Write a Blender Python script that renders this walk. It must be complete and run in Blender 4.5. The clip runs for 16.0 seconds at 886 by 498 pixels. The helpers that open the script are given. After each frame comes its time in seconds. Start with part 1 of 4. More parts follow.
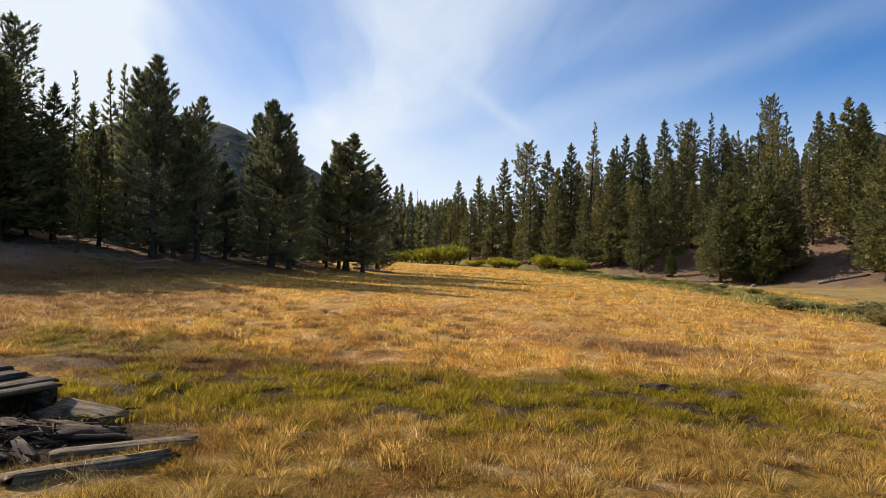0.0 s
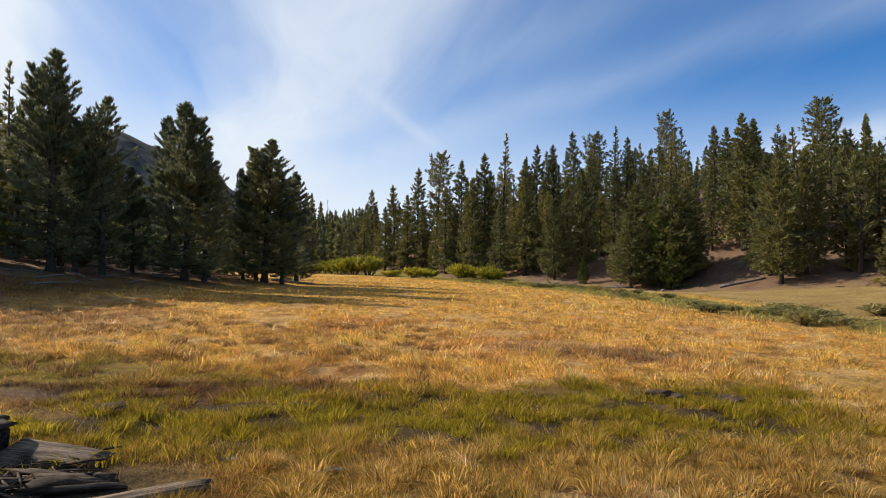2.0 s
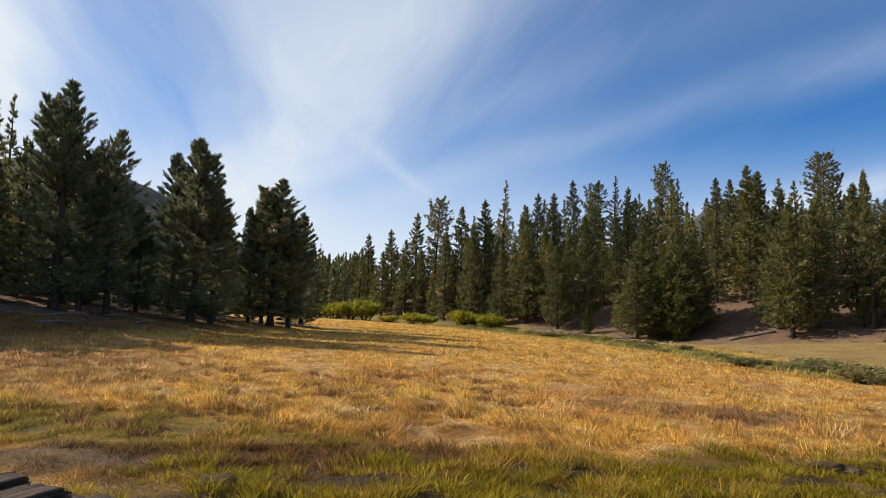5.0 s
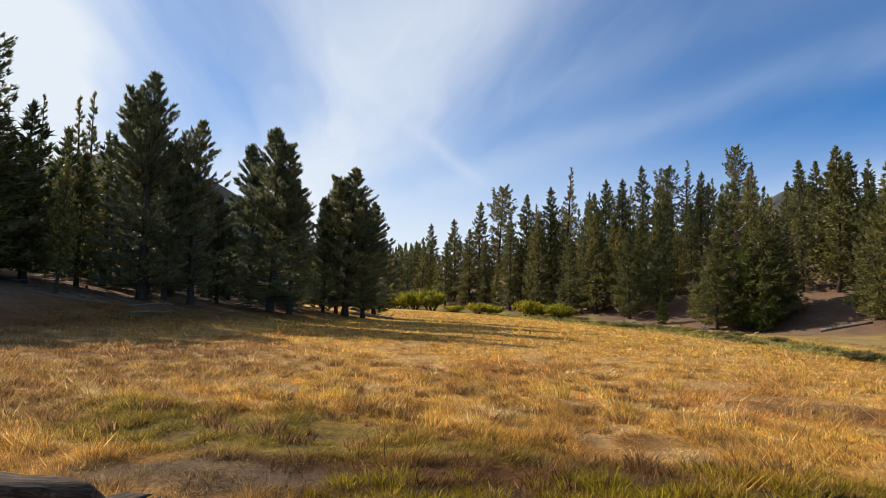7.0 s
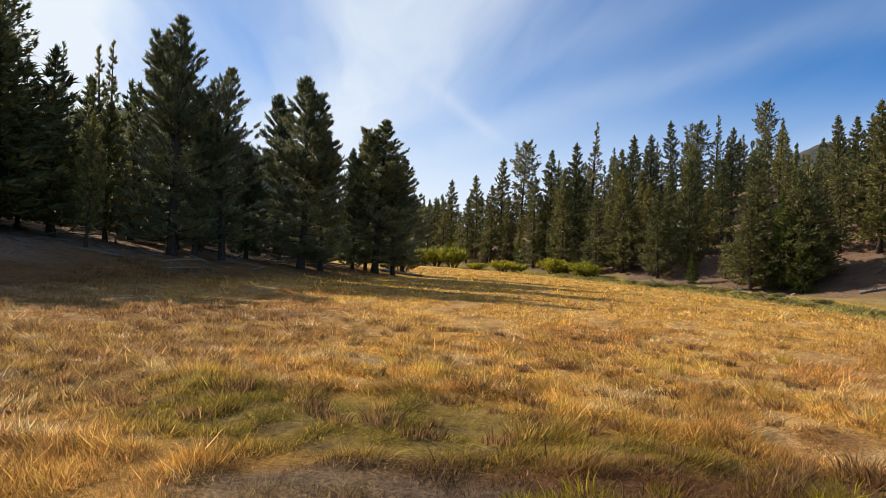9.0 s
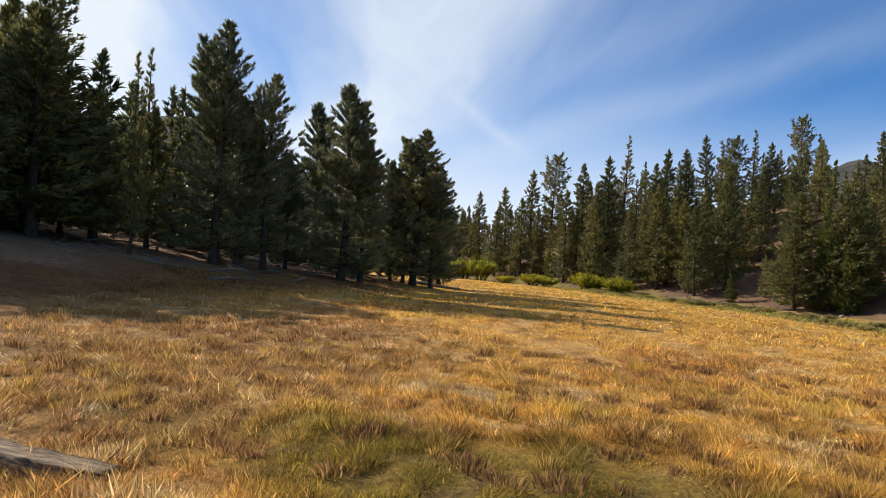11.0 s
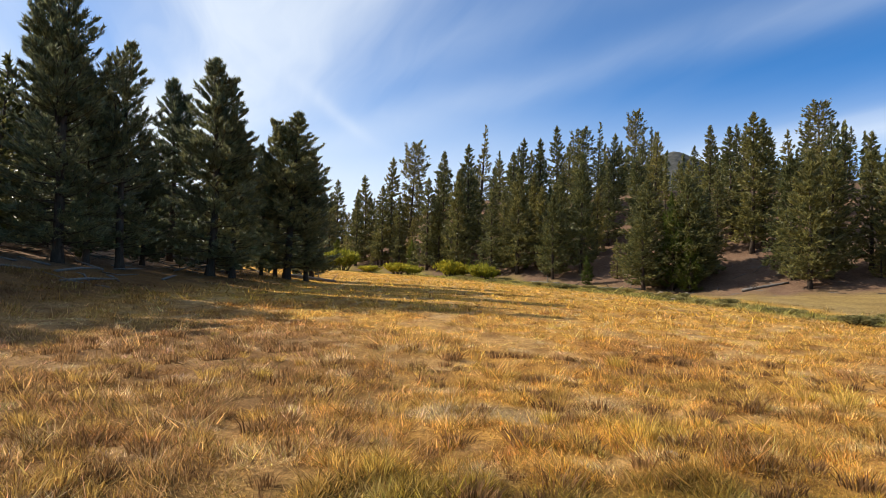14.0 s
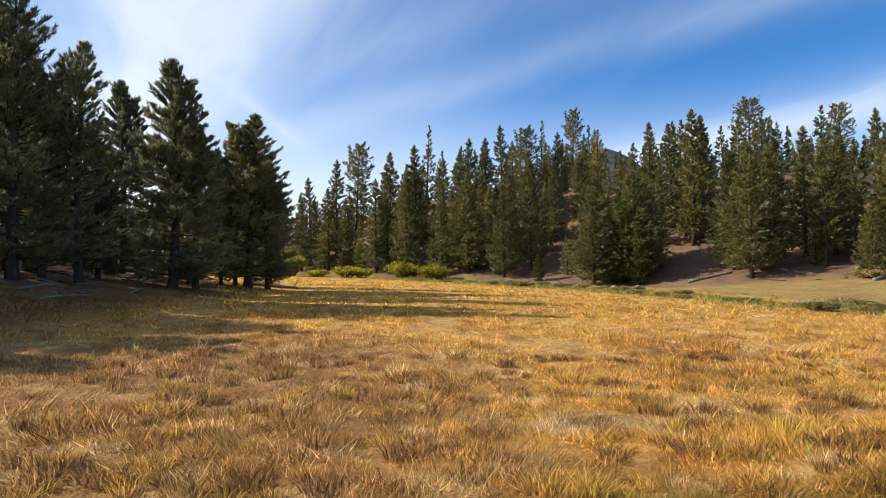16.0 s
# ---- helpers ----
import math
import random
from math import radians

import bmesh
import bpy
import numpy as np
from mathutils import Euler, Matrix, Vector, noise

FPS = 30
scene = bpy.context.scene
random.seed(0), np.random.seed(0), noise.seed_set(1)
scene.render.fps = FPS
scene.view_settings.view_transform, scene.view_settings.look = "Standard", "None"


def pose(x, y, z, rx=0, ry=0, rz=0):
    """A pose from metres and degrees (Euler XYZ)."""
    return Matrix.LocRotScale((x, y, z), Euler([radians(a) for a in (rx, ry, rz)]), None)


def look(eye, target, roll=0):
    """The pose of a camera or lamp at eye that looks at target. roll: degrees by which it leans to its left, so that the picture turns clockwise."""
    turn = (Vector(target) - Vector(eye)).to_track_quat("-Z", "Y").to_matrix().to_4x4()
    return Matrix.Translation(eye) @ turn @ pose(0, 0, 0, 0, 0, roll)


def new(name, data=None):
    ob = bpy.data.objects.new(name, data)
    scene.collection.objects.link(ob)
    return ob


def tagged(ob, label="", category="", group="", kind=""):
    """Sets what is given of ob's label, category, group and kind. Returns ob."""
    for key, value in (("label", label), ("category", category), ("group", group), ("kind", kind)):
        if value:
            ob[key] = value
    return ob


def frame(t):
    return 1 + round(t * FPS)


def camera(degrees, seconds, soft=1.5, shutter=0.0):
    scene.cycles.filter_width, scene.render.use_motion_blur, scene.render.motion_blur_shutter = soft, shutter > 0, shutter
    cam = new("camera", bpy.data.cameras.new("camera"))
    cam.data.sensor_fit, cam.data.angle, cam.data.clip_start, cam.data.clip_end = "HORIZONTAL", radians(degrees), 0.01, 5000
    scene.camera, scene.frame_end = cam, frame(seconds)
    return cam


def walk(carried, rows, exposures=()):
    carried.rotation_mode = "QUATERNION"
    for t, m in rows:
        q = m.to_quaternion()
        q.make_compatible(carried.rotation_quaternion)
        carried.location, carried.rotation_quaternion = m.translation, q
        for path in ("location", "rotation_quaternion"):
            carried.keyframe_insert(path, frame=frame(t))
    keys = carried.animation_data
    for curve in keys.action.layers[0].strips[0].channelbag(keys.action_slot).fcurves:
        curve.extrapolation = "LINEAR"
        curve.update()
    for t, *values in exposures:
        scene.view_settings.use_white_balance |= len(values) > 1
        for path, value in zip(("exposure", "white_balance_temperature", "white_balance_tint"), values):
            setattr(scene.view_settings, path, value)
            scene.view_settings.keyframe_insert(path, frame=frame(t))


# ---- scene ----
cam = camera(68.7, 16.0, 0.85)
PATH = [
    (0, (3.296, -1.365, 1.78), (2.886, 0.592, 1.807), 0.8),
    (0.5, (2.922, -1.248, 1.741), (2.655, 0.734, 1.75), 0.8),
    (1, (2.638, -1.302, 1.796), (2.409, 0.684, 1.805), -1.9),
    (1.5, (2.229, -1.0, 1.793), (1.902, 0.971, 1.878), -0.0),
    (2, (1.923, -0.767, 1.693), (1.793, 1.228, 1.754), 0.0),
    (2.5, (1.71, -0.52, 1.702), (1.695, 1.479, 1.752), -0.6),
    (3, (1.415, -0.374, 1.664), (1.517, 1.623, 1.711), -0.8),
    (3.5, (1.111, -0.292, 1.679), (1.399, 1.681, 1.833), -1.0),
    (4, (0.731, -0.164, 1.651), (0.962, 1.818, 1.785), 0.8),
    (4.5, (0.331, 0.153, 1.654), (0.4, 2.149, 1.77), 0.8),
    (5, (-0.013, 0.406, 1.652), (-0.108, 2.393, 1.856), 1.2),
    (7.5, (-1.938, 1.764, 1.639), (-2.207, 3.739, 1.805), 1.1),
    (8, (-2.339, 2.017, 1.653), (-2.566, 3.997, 1.826), -0.2),
    (8.5, (-2.721, 2.368, 1.632), (-2.956, 4.351, 1.756), 1.8),
    (9, (-3.024, 2.743, 1.688), (-3.332, 4.719, 1.723), 1.7),
    (11.5, (-4.876, 3.791, 1.802), (-5.258, 5.753, 1.879), 2.6),
    (12, (-5.219, 4.024, 1.887), (-5.558, 5.992, 1.981), -0.5),
    (12.5, (-5.596, 4.292, 1.871), (-5.808, 6.278, 1.97), 2.3),
    (13, (-5.905, 4.607, 1.852), (-6.0, 6.603, 1.92), -0.3),
    (13.5, (-6.257, 4.861, 1.738), (-6.235, 6.861, 1.762), 0.1),
    (14, (-6.654, 5.155, 1.779), (-6.567, 7.153, 1.828), 1.2),
    (14.5, (-7.08, 5.45, 1.754), (-6.894, 7.439, 1.852), 1.2),
    (15, (-7.584, 5.583, 1.83), (-7.499, 7.578, 1.946), -0.2),
    (15.5, (-8.052, 5.456, 1.793), (-7.92, 7.448, 1.919), 1.8),
    (16, (-8.491, 5.644, 1.853), (-8.211, 7.624, 1.904), -0.8),
]
EXPOSURES = [(0.0, 0.36), (3.5, 0.28), (5.0, 0.26), (9.0, 0.36), (12.5, 0.40), (16.0, 0.58)]
SKY_STRENGTH, SUN_STRENGTH = 0.088, 5.0
walk(cam, [(t, look(e, g, r)) for t, e, g, r in PATH], EXPOSURES)

# ---- world and sun ----
SUN_AZ = math.atan2(-0.96, 0.28)      # clockwise from +y
SUN_EL = radians(33)


def link(tree, a, b):
    tree.links.new(a, b)


class Nodes:
    """Short notation for node trees."""

    def __init__(self, tree):
        self.t = tree

    def add(self, kind, **props):
        n = self.t.nodes.new(kind)
        for k, v in props.items():
            setattr(n, k, v)
        return n

    def put(self, node, i, v):
        if hasattr(v, "is_linked"):
            self.t.links.new(v, node.inputs[i])
        else:
            node.inputs[i].default_value = v

    def math(self, op, a, b=0.0, c=None, clamp=False):
        n = self.add("ShaderNodeMath", operation=op, use_clamp=clamp)
        self.put(n, 0, a)
        self.put(n, 1, b)
        if c is not None:
            self.put(n, 2, c)
        return n.outputs[0]

    def mix(self, f, a, b, blend="MIX"):
        n = self.add("ShaderNodeMix", data_type="RGBA", blend_type=blend)
        self.put(n, 0, f)
        self.put(n, 6, a)
        self.put(n, 7, b)
        return n.outputs[2]

    def noise(self, vec, scale, detail=4.0, rough=0.55, distortion=0.0):
        n = self.add("ShaderNodeTexNoise")
        if vec is not None:
            self.put(n, "Vector", vec)
        n.inputs["Scale"].default_value = scale
        n.inputs["Detail"].default_value = detail
        n.inputs["Roughness"].default_value = rough
        n.inputs["Distortion"].default_value = distortion
        return n.outputs[0]

    def ramp(self, f, *stops):
        n = self.add("ShaderNodeValToRGB")
        e = n.color_ramp.elements
        while len(e) < len(stops):
            e.new(0.5)
        for s, (p, c) in zip(e, stops):
            s.position, s.color = p, (*c, 1) if len(c) == 3 else c
        self.put(n, 0, f)
        return n.outputs[0]

    def step(self, v, lo, hi):
        n = self.add("ShaderNodeMapRange", interpolation_type="SMOOTHSTEP")
        self.put(n, 0, v)
        n.inputs[1].default_value, n.inputs[2].default_value = lo, hi
        return n.outputs[0]


def make_world():
    w = bpy.data.worlds.new("sky")
    scene.world = w
    w.use_nodes = True
    t = w.node_tree
    t.nodes.clear()
    n = Nodes(t)
    sky = n.add("ShaderNodeTexSky", sky_type="NISHITA", sun_disc=False, sun_elevation=SUN_EL, sun_rotation=SUN_AZ)
    sky.altitude, sky.air_density, sky.dust_density, sky.ozone_density = 2200, 1.0, 0.3, 2.5
    co = n.add("ShaderNodeTexCoord").outputs["Generated"]
    xyz = n.add("ShaderNodeSeparateXYZ")
    n.put(xyz, 0, co)
    x, y, z = xyz.outputs
    up = n.math("MAXIMUM", z, 0.0)
    # the layer of high cloud as a plane above: along the streaks (a) and across them (b)
    depth = n.math("ADD", up, 0.12)
    px, py = n.math("DIVIDE", x, depth), n.math("DIVIDE", y, depth)
    ca, sa = math.cos(radians(15)), math.sin(radians(15))
    along = n.math("ADD", n.math("MULTIPLY", px, -sa), n.math("MULTIPLY", py, ca))
    across = n.math("ADD", n.math("MULTIPLY", px, ca), n.math("MULTIPLY", py, sa))
    vec = n.add("ShaderNodeCombineXYZ")
    n.put(vec, 0, n.math("MULTIPLY", along, 0.35))
    n.put(vec, 1, across)
    warp = n.noise(vec.outputs[0], 1.2, 3.0)
    bent = n.add("ShaderNodeCombineXYZ")
    n.put(bent, 0, n.math("MULTIPLY", along, 0.30))
    n.put(bent, 1, n.math("ADD", across, n.math("MULTIPLY", n.math("SUBTRACT", warp, 0.5), 1.1)))
    bent.inputs[2].default_value = 3.7
    wisps = n.noise(bent.outputs[0], 1.8, 5.0, 0.5, 0.4)
    bent2 = n.add("ShaderNodeCombineXYZ")
    n.put(bent2, 0, n.math("MULTIPLY", along, 0.12))
    n.put(bent2, 1, n.math("ADD", across, n.math("MULTIPLY", n.math("SUBTRACT", warp, 0.5), 0.7)))
    fibres = n.noise(bent2.outputs[0], 4.0, 6.0, 0.62, 0.6)
    shift = n.math("MULTIPLY", n.math("SUBTRACT", warp, 0.5), 0.5)

    def lane(turn, offset, wander=1.0):
        """Distance across trails that run slightly askew to the rest."""
        v = n.math("ADD", across, n.math("MULTIPLY", along, turn))
        return n.math("ADD", n.math("ADD", v, offset), n.math("MULTIPLY", shift, wander))

    def band(where, centre, width, strength):
        q = n.math("POWER", n.math("ABSOLUTE", n.math("DIVIDE", n.math("SUBTRACT", where, centre), width)), 2.0)
        return n.math("MULTIPLY", n.math("POWER", 2.718, n.math("MULTIPLY", q, -1.0)), strength)

    # broad trails of high cloud, thick towards the sun's side
    trails, askew = lane(0.22, -0.48), lane(0.55, 0.0)
    total = n.math("ADD", band(trails, 0.0, 0.30, 0.56), band(trails, 0.0, 0.6, 0.20))
    for c, wd, st in ((-1.25, 0.48, 1.15), (-2.6, 0.8, 0.9), (-4.5, 1.2, 0.8), (2.5, 0.3, 0.55), (4.2, 0.5, 0.5)):
        total = n.math("ADD", total, band(trails, c, wd, st))
    for c, wd, st in ((2.24, 0.18, 0.17), (1.78, 0.18, 0.12)):
        total = n.math("ADD", total, band(askew, c, wd, st))
    curl = n.math("MULTIPLY", band(lane(-0.6, 0.0, 0.4), -1.307, 0.055, 0.2), band(along, 2.85, 0.3, 1.0))
    total = n.math("ADD", total, curl)
    side = n.math("ADD", n.math("MULTIPLY", x, -1.0), n.math("MULTIPLY", y, 0.25))
    total = n.math("ADD", total, n.math("MAXIMUM", n.math("ADD", 0.06, n.math("MULTIPLY", side, 0.32)), 0.06))
    grainy = n.math("ADD", n.math("MULTIPLY", wisps, 1.5), n.math("MULTIPLY", fibres, 0.5))
    cloud = n.math("MULTIPLY", total, n.math("MAXIMUM", n.math("SUBTRACT", grainy, 0.16), 0.0))
    # clearer sky away from the valley
    clear = n.math("ADD", 0.3, n.math("MULTIPLY", n.step(y, -0.5, 0.35), 0.7))
    cloud = n.math("MULTIPLY", cloud, clear, clamp=True)
    haze = n.step(z, 0.29, 0.07)
    haze = n.math("MULTIPLY", haze, n.math("MULTIPLY", clear, n.math("ADD", 0.66, n.math("MULTIPLY", side, 0.6))), clamp=True)
    cloud = n.math("SUBTRACT", 1.0, n.math("MULTIPLY", n.math("SUBTRACT", 1.0, cloud), n.math("SUBTRACT", 1.0, haze)), clamp=True)
    blue = n.mix(1.0, sky.outputs[0], (0.165, 0.79, 1.27, 1), "MULTIPLY")
    col = n.mix(cloud, blue, (7.3, 7.95, 8.7, 1))
    bg = n.add("ShaderNodeBackground")
    n.put(bg, 0, col)
    bg.inputs[1].default_value = SKY_STRENGTH
    out = n.add("ShaderNodeOutputWorld")
    link(t, bg.outputs[0], out.inputs[0])


make_world()
sun = new("sun", bpy.data.lights.new("sun", "SUN"))
sun.data.energy, sun.data.angle, sun.data.color = SUN_STRENGTH, radians(0.53), (1.0, 0.93, 0.82)
sun_from = Vector((math.sin(SUN_AZ) * math.cos(SUN_EL), math.cos(SUN_AZ) * math.cos(SUN_EL), math.sin(SUN_EL)))
sun.matrix_world = look(sun_from * 100, (0, 0, 0))


# ---- materials ----
def material(name, rough=0.8, metal=0.0, specular=0.3):
    m = bpy.data.materials.new(name)
    m.use_nodes = True
    bsdf = m.node_tree.nodes["Principled BSDF"]
    bsdf.inputs["Roughness"].default_value = rough
    bsdf.inputs["Metallic"].default_value = metal
    bsdf.inputs["Specular IOR Level"].default_value = specular
    return m, Nodes(m.node_tree), bsdf


def bump(n, bsdf, height, strength, distance):
    b = n.add("ShaderNodeBump")
    n.put(b, "Height", height)
    b.inputs["Strength"].default_value, b.inputs["Distance"].default_value = strength, distance
    link(n.t, b.outputs[0], bsdf.inputs["Normal"])


def position(n):
    return n.add("ShaderNodeNewGeometry").outputs["Position"]


def ground_material():
    """Soil and matted grass: the plant cover's colour is stored in the mesh, broken up by litter and grain."""
    m, n, bsdf = material("ground_cover", 0.95, 0, 0.1)
    tint = n.add("ShaderNodeAttribute", attribute_name="cover").outputs["Color"]
    p = position(n)
    fine, mid, big = n.noise(p, 26.0, 5.0, 0.7), n.noise(p, 5.0, 4.0, 0.65), n.noise(p, 0.45, 3.0)
    f = n.ramp(fine, (0.3, (0.45, 0.42, 0.38)), (0.5, (0.9, 0.88, 0.86)), (0.7, (1.35, 1.33, 1.3)))
    g = n.ramp(mid, (0.3, (0.6, 0.56, 0.52)), (0.55, (1, 1, 1)), (0.75, (1.3, 1.28, 1.22)))
    b = n.ramp(big, (0.3, (0.82, 0.78, 0.76)), (0.65, (1.12, 1.1, 1.06)))
    col = n.mix(1.0, n.mix(1.0, n.mix(1.0, tint, f, "MULTIPLY"), g, "MULTIPLY"), b, "MULTIPLY")
    link(n.t, col, bsdf.inputs["Base Color"])
    bump(n, bsdf, n.math("ADD", fine, n.math("MULTIPLY", mid, 2.0)), 0.8, 0.06)
    return m


def leaf_material(name, attribute, tints, through_share, rough=0.7, gloss=0.08):
    """Thin plant matter that lets some light through. tints: dark and light multipliers for each blade."""
    m, n, bsdf = material(name, rough, 0, gloss)
    if attribute:
        base = n.add("ShaderNodeAttribute", attribute_name=attribute).outputs["Color"]
    else:
        base = None
    rnd = n.add("ShaderNodeNewGeometry").outputs["Random Per Island"]
    ob = n.add("ShaderNodeObjectInfo").outputs["Random"]
    col = n.ramp(rnd, (0.0, tints[0]), (0.55, tints[1]), (1.0, tints[2]))
    if base is not None:
        col = n.mix(1.0, base, col, "MULTIPLY")
    else:
        shade = n.ramp(ob, (0.0, (0.72, 0.78, 0.8)), (0.5, (1, 1, 1)), (1.0, (1.35, 1.2, 0.95)))
        col = n.mix(1.0, col, shade, "MULTIPLY")
        big = n.noise(position(n), 0.5, 2.0)
        col = n.mix(1.0, col, n.ramp(big, (0.3, (0.7, 0.72, 0.75)), (0.7, (1.25, 1.2, 1.1))), "MULTIPLY")
    link(n.t, col, bsdf.inputs["Base Color"])
    thin = n.add("ShaderNodeBsdfTranslucent")
    n.put(thin, 0, col)
    mix = n.add("ShaderNodeMixShader")
    mix.inputs[0].default_value = through_share
    link(n.t, bsdf.outputs[0], mix.inputs[1])
    link(n.t, thin.outputs[0], mix.inputs[2])
    link(n.t, mix.outputs[0], n.t.nodes["Material Output"].inputs[0])
    return m


def bark_material(name, a, b):
    m, n, bsdf = material(name, 0.95, 0, 0.1)
    co = n.add("ShaderNodeTexCoord").outputs["Object"]
    mp = n.add("ShaderNodeMapping")
    mp.inputs["Scale"].default_value = (9, 9, 1.6)
    n.put(mp, 0, co)
    f = n.noise(mp.outputs[0], 1.5, 5.0, 0.7)
    link(n.t, n.ramp(f, (0.3, a), (0.7, b)), bsdf.inputs["Base Color"])
    bump(n, bsdf, f, 0.8, 0.03)
    return m


def weathered_material(name, a, b, c):
    """Grey, split old timber with the grain along the piece's own x."""
    m, n, bsdf = material(name, 0.85, 0, 0.2)
    co = n.add("ShaderNodeTexCoord").outputs["Object"]
    mp = n.add("ShaderNodeMapping")
    mp.inputs["Scale"].default_value = (1.5, 26, 26)
    n.put(mp, 0, co)
    grain = n.noise(mp.outputs[0], 1.6, 6.0, 0.65, 0.4)
    blot = n.noise(co, 4.0, 4.0, 0.6)
    rnd = n.add("ShaderNodeObjectInfo").outputs["Random"]
    col = n.ramp(grain, (0.32, a), (0.5, b), (0.72, c))
    col = n.mix(1.0, col, n.ramp(blot, (0.3, (0.55, 0.5, 0.46)), (0.65, (1.1, 1.08, 1.05))), "MULTIPLY")
    col = n.mix(1.0, col, n.ramp(rnd, (0.0, (0.75, 0.73, 0.72)), (1.0, (1.2, 1.18, 1.12))), "MULTIPLY")
    link(n.t, col, bsdf.inputs["Base Color"])
    bump(n, bsdf, grain, 0.9, 0.02)
    return m


def rock_material(name, a, b, scale=2.0):
    m, n, bsdf = material(name, 0.95, 0, 0.06)
    p = position(n)
    f, g = n.noise(p, scale, 6.0, 0.65), n.noise(p, scale * 0.13, 4.0, 0.6)
    col = n.mix(1.0, n.ramp(f, (0.3, a), (0.7, b)), n.ramp(g, (0.35, (0.6, 0.62, 0.62)), (0.65, (1.15, 1.1, 1.05))), "MULTIPLY")
    link(n.t, col, bsdf.inputs["Base Color"])
    bump(n, bsdf, f, 0.7, 0.3 / scale)
    return m


def water_material():
    m, n, bsdf = material("still_water", 0.06, 0, 0.5)
    bsdf.inputs["Base Color"].default_value = (0.03, 0.028, 0.022, 1)
    bump(n, bsdf, n.noise(position(n), 14.0, 2.0), 0.15, 0.01)
    return m


GROUND = ground_material()
GRASS = leaf_material("dry_grass", "cover", ((0.5, 0.45, 0.37), (1.1, 1.07, 1.0), (1.75, 1.7, 1.6)), 0.5)
NEEDLES = leaf_material("pine_needles", "", ((0.080, 0.083, 0.037), (0.172, 0.166, 0.059), (0.315, 0.285, 0.09)), 0.38, 0.45, 0.35)
YOUNG_NEEDLES = leaf_material("young_pine_needles", "", ((0.07, 0.085, 0.02), (0.12, 0.145, 0.03), (0.19, 0.21, 0.045)), 0.35, 0.5)
PINE_NEEDLES = leaf_material("grey_pine_needles", "", ((0.092, 0.099, 0.057), (0.188, 0.193, 0.093), (0.33, 0.32, 0.145)), 0.38, 0.42, 0.45)
WILLOW = leaf_material("willow_leaves", "", ((0.18, 0.18, 0.025), (0.32, 0.31, 0.036), (0.47, 0.41, 0.055)), 0.4)
SAGE = leaf_material("sage_leaves", "", ((0.19, 0.165, 0.065), (0.31, 0.265, 0.10), (0.44, 0.36, 0.15)), 0.35)
BARK = bark_material("pine_bark", (0.04, 0.03, 0.022), (0.11, 0.08, 0.058))
DEAD = bark_material("dead_wood", (0.10, 0.085, 0.07), (0.24, 0.215, 0.185))
TIMBER = weathered_material("weathered_timber", (0.020, 0.013, 0.008), (0.080, 0.053, 0.034), (0.22, 0.165, 0.115))
PALE_TIMBER = weathered_material("pale_timber", (0.036, 0.024, 0.014), (0.20, 0.147, 0.098), (0.48, 0.375, 0.26))
ROCK = rock_material("mountain_rock", (0.042, 0.046, 0.04), (0.125, 0.118, 0.105), 0.06)
STONE = rock_material("pale_stone", (0.27, 0.21, 0.15), (0.48, 0.39, 0.285), 6.0)
WATER = water_material()


# ---- mesh helpers ----
def mesh_from(name, verts, tris, mat, cover=None, smooth=False):
    """A mesh from arrays of vertices and triangles; cover: a colour for each vertex."""
    me = bpy.data.meshes.new(name)
    v, f = np.asarray(verts, np.float32), np.asarray(tris, np.int32)
    me.vertices.add(len(v))
    me.vertices.foreach_set("co", v.ravel())
    me.loops.add(f.size)
    me.loops.foreach_set("vertex_index", f.ravel())
    me.polygons.add(len(f))
    me.polygons.foreach_set("loop_start", np.arange(0, f.size, 3, dtype=np.int32))
    me.polygons.foreach_set("loop_total", np.full(len(f), 3, np.int32))
    if smooth:
        me.polygons.foreach_set("use_smooth", np.ones(len(f), bool))
    me.update()
    if cover is not None:
        a = me.color_attributes.new("cover", "FLOAT_COLOR", "POINT")
        c = np.ones((len(v), 4), np.float32)
        c[:, :3] = cover
        a.data.foreach_set("color", c.ravel())
    me.materials.append(mat)
    return me


def part(name, data, parent, label=""):
    ob = new(name, data)
    ob.parent = parent
    return tagged(ob, label) if label else ob


def bm_mesh(name, bm, mat):
    me = bpy.data.meshes.new(name)
    bm.to_mesh(me)
    bm.free()
    me.materials.append(mat)
    return me


def tube(points, radii, sides=6):
    """Vertices and triangles of a tapered tube along points."""
    pts = np.asarray(points, float)
    d = np.gradient(pts, axis=0)
    d /= np.linalg.norm(d, axis=1, keepdims=True) + 1e-9
    ref = np.where(np.abs(d[:, 2:3]) > 0.9, [[1.0, 0, 0]], [[0, 0, 1.0]])
    u = np.cross(d, ref)
    u /= np.linalg.norm(u, axis=1, keepdims=True) + 1e-9
    w = np.cross(d, u)
    a = np.arange(sides) * 2 * np.pi / sides
    ring = u[:, None] * np.cos(a)[None, :, None] + w[:, None] * np.sin(a)[None, :, None]
    v = (pts[:, None] + ring * np.asarray(radii, float)[:, None, None]).reshape(-1, 3)
    f = []
    for i in range(len(pts) - 1):
        for k in range(sides):
            a0, a1 = i * sides + k, i * sides + (k + 1) % sides
            f += [(a0, a1, a1 + sides), (a0, a1 + sides, a0 + sides)]
    top = (len(pts) - 1) * sides
    f += [(top, top + k, top + k + 1) for k in range(1, sides - 1)]
    f += [(0, k + 1, k) for k in range(1, sides - 1)]
    return v, np.array(f, int)


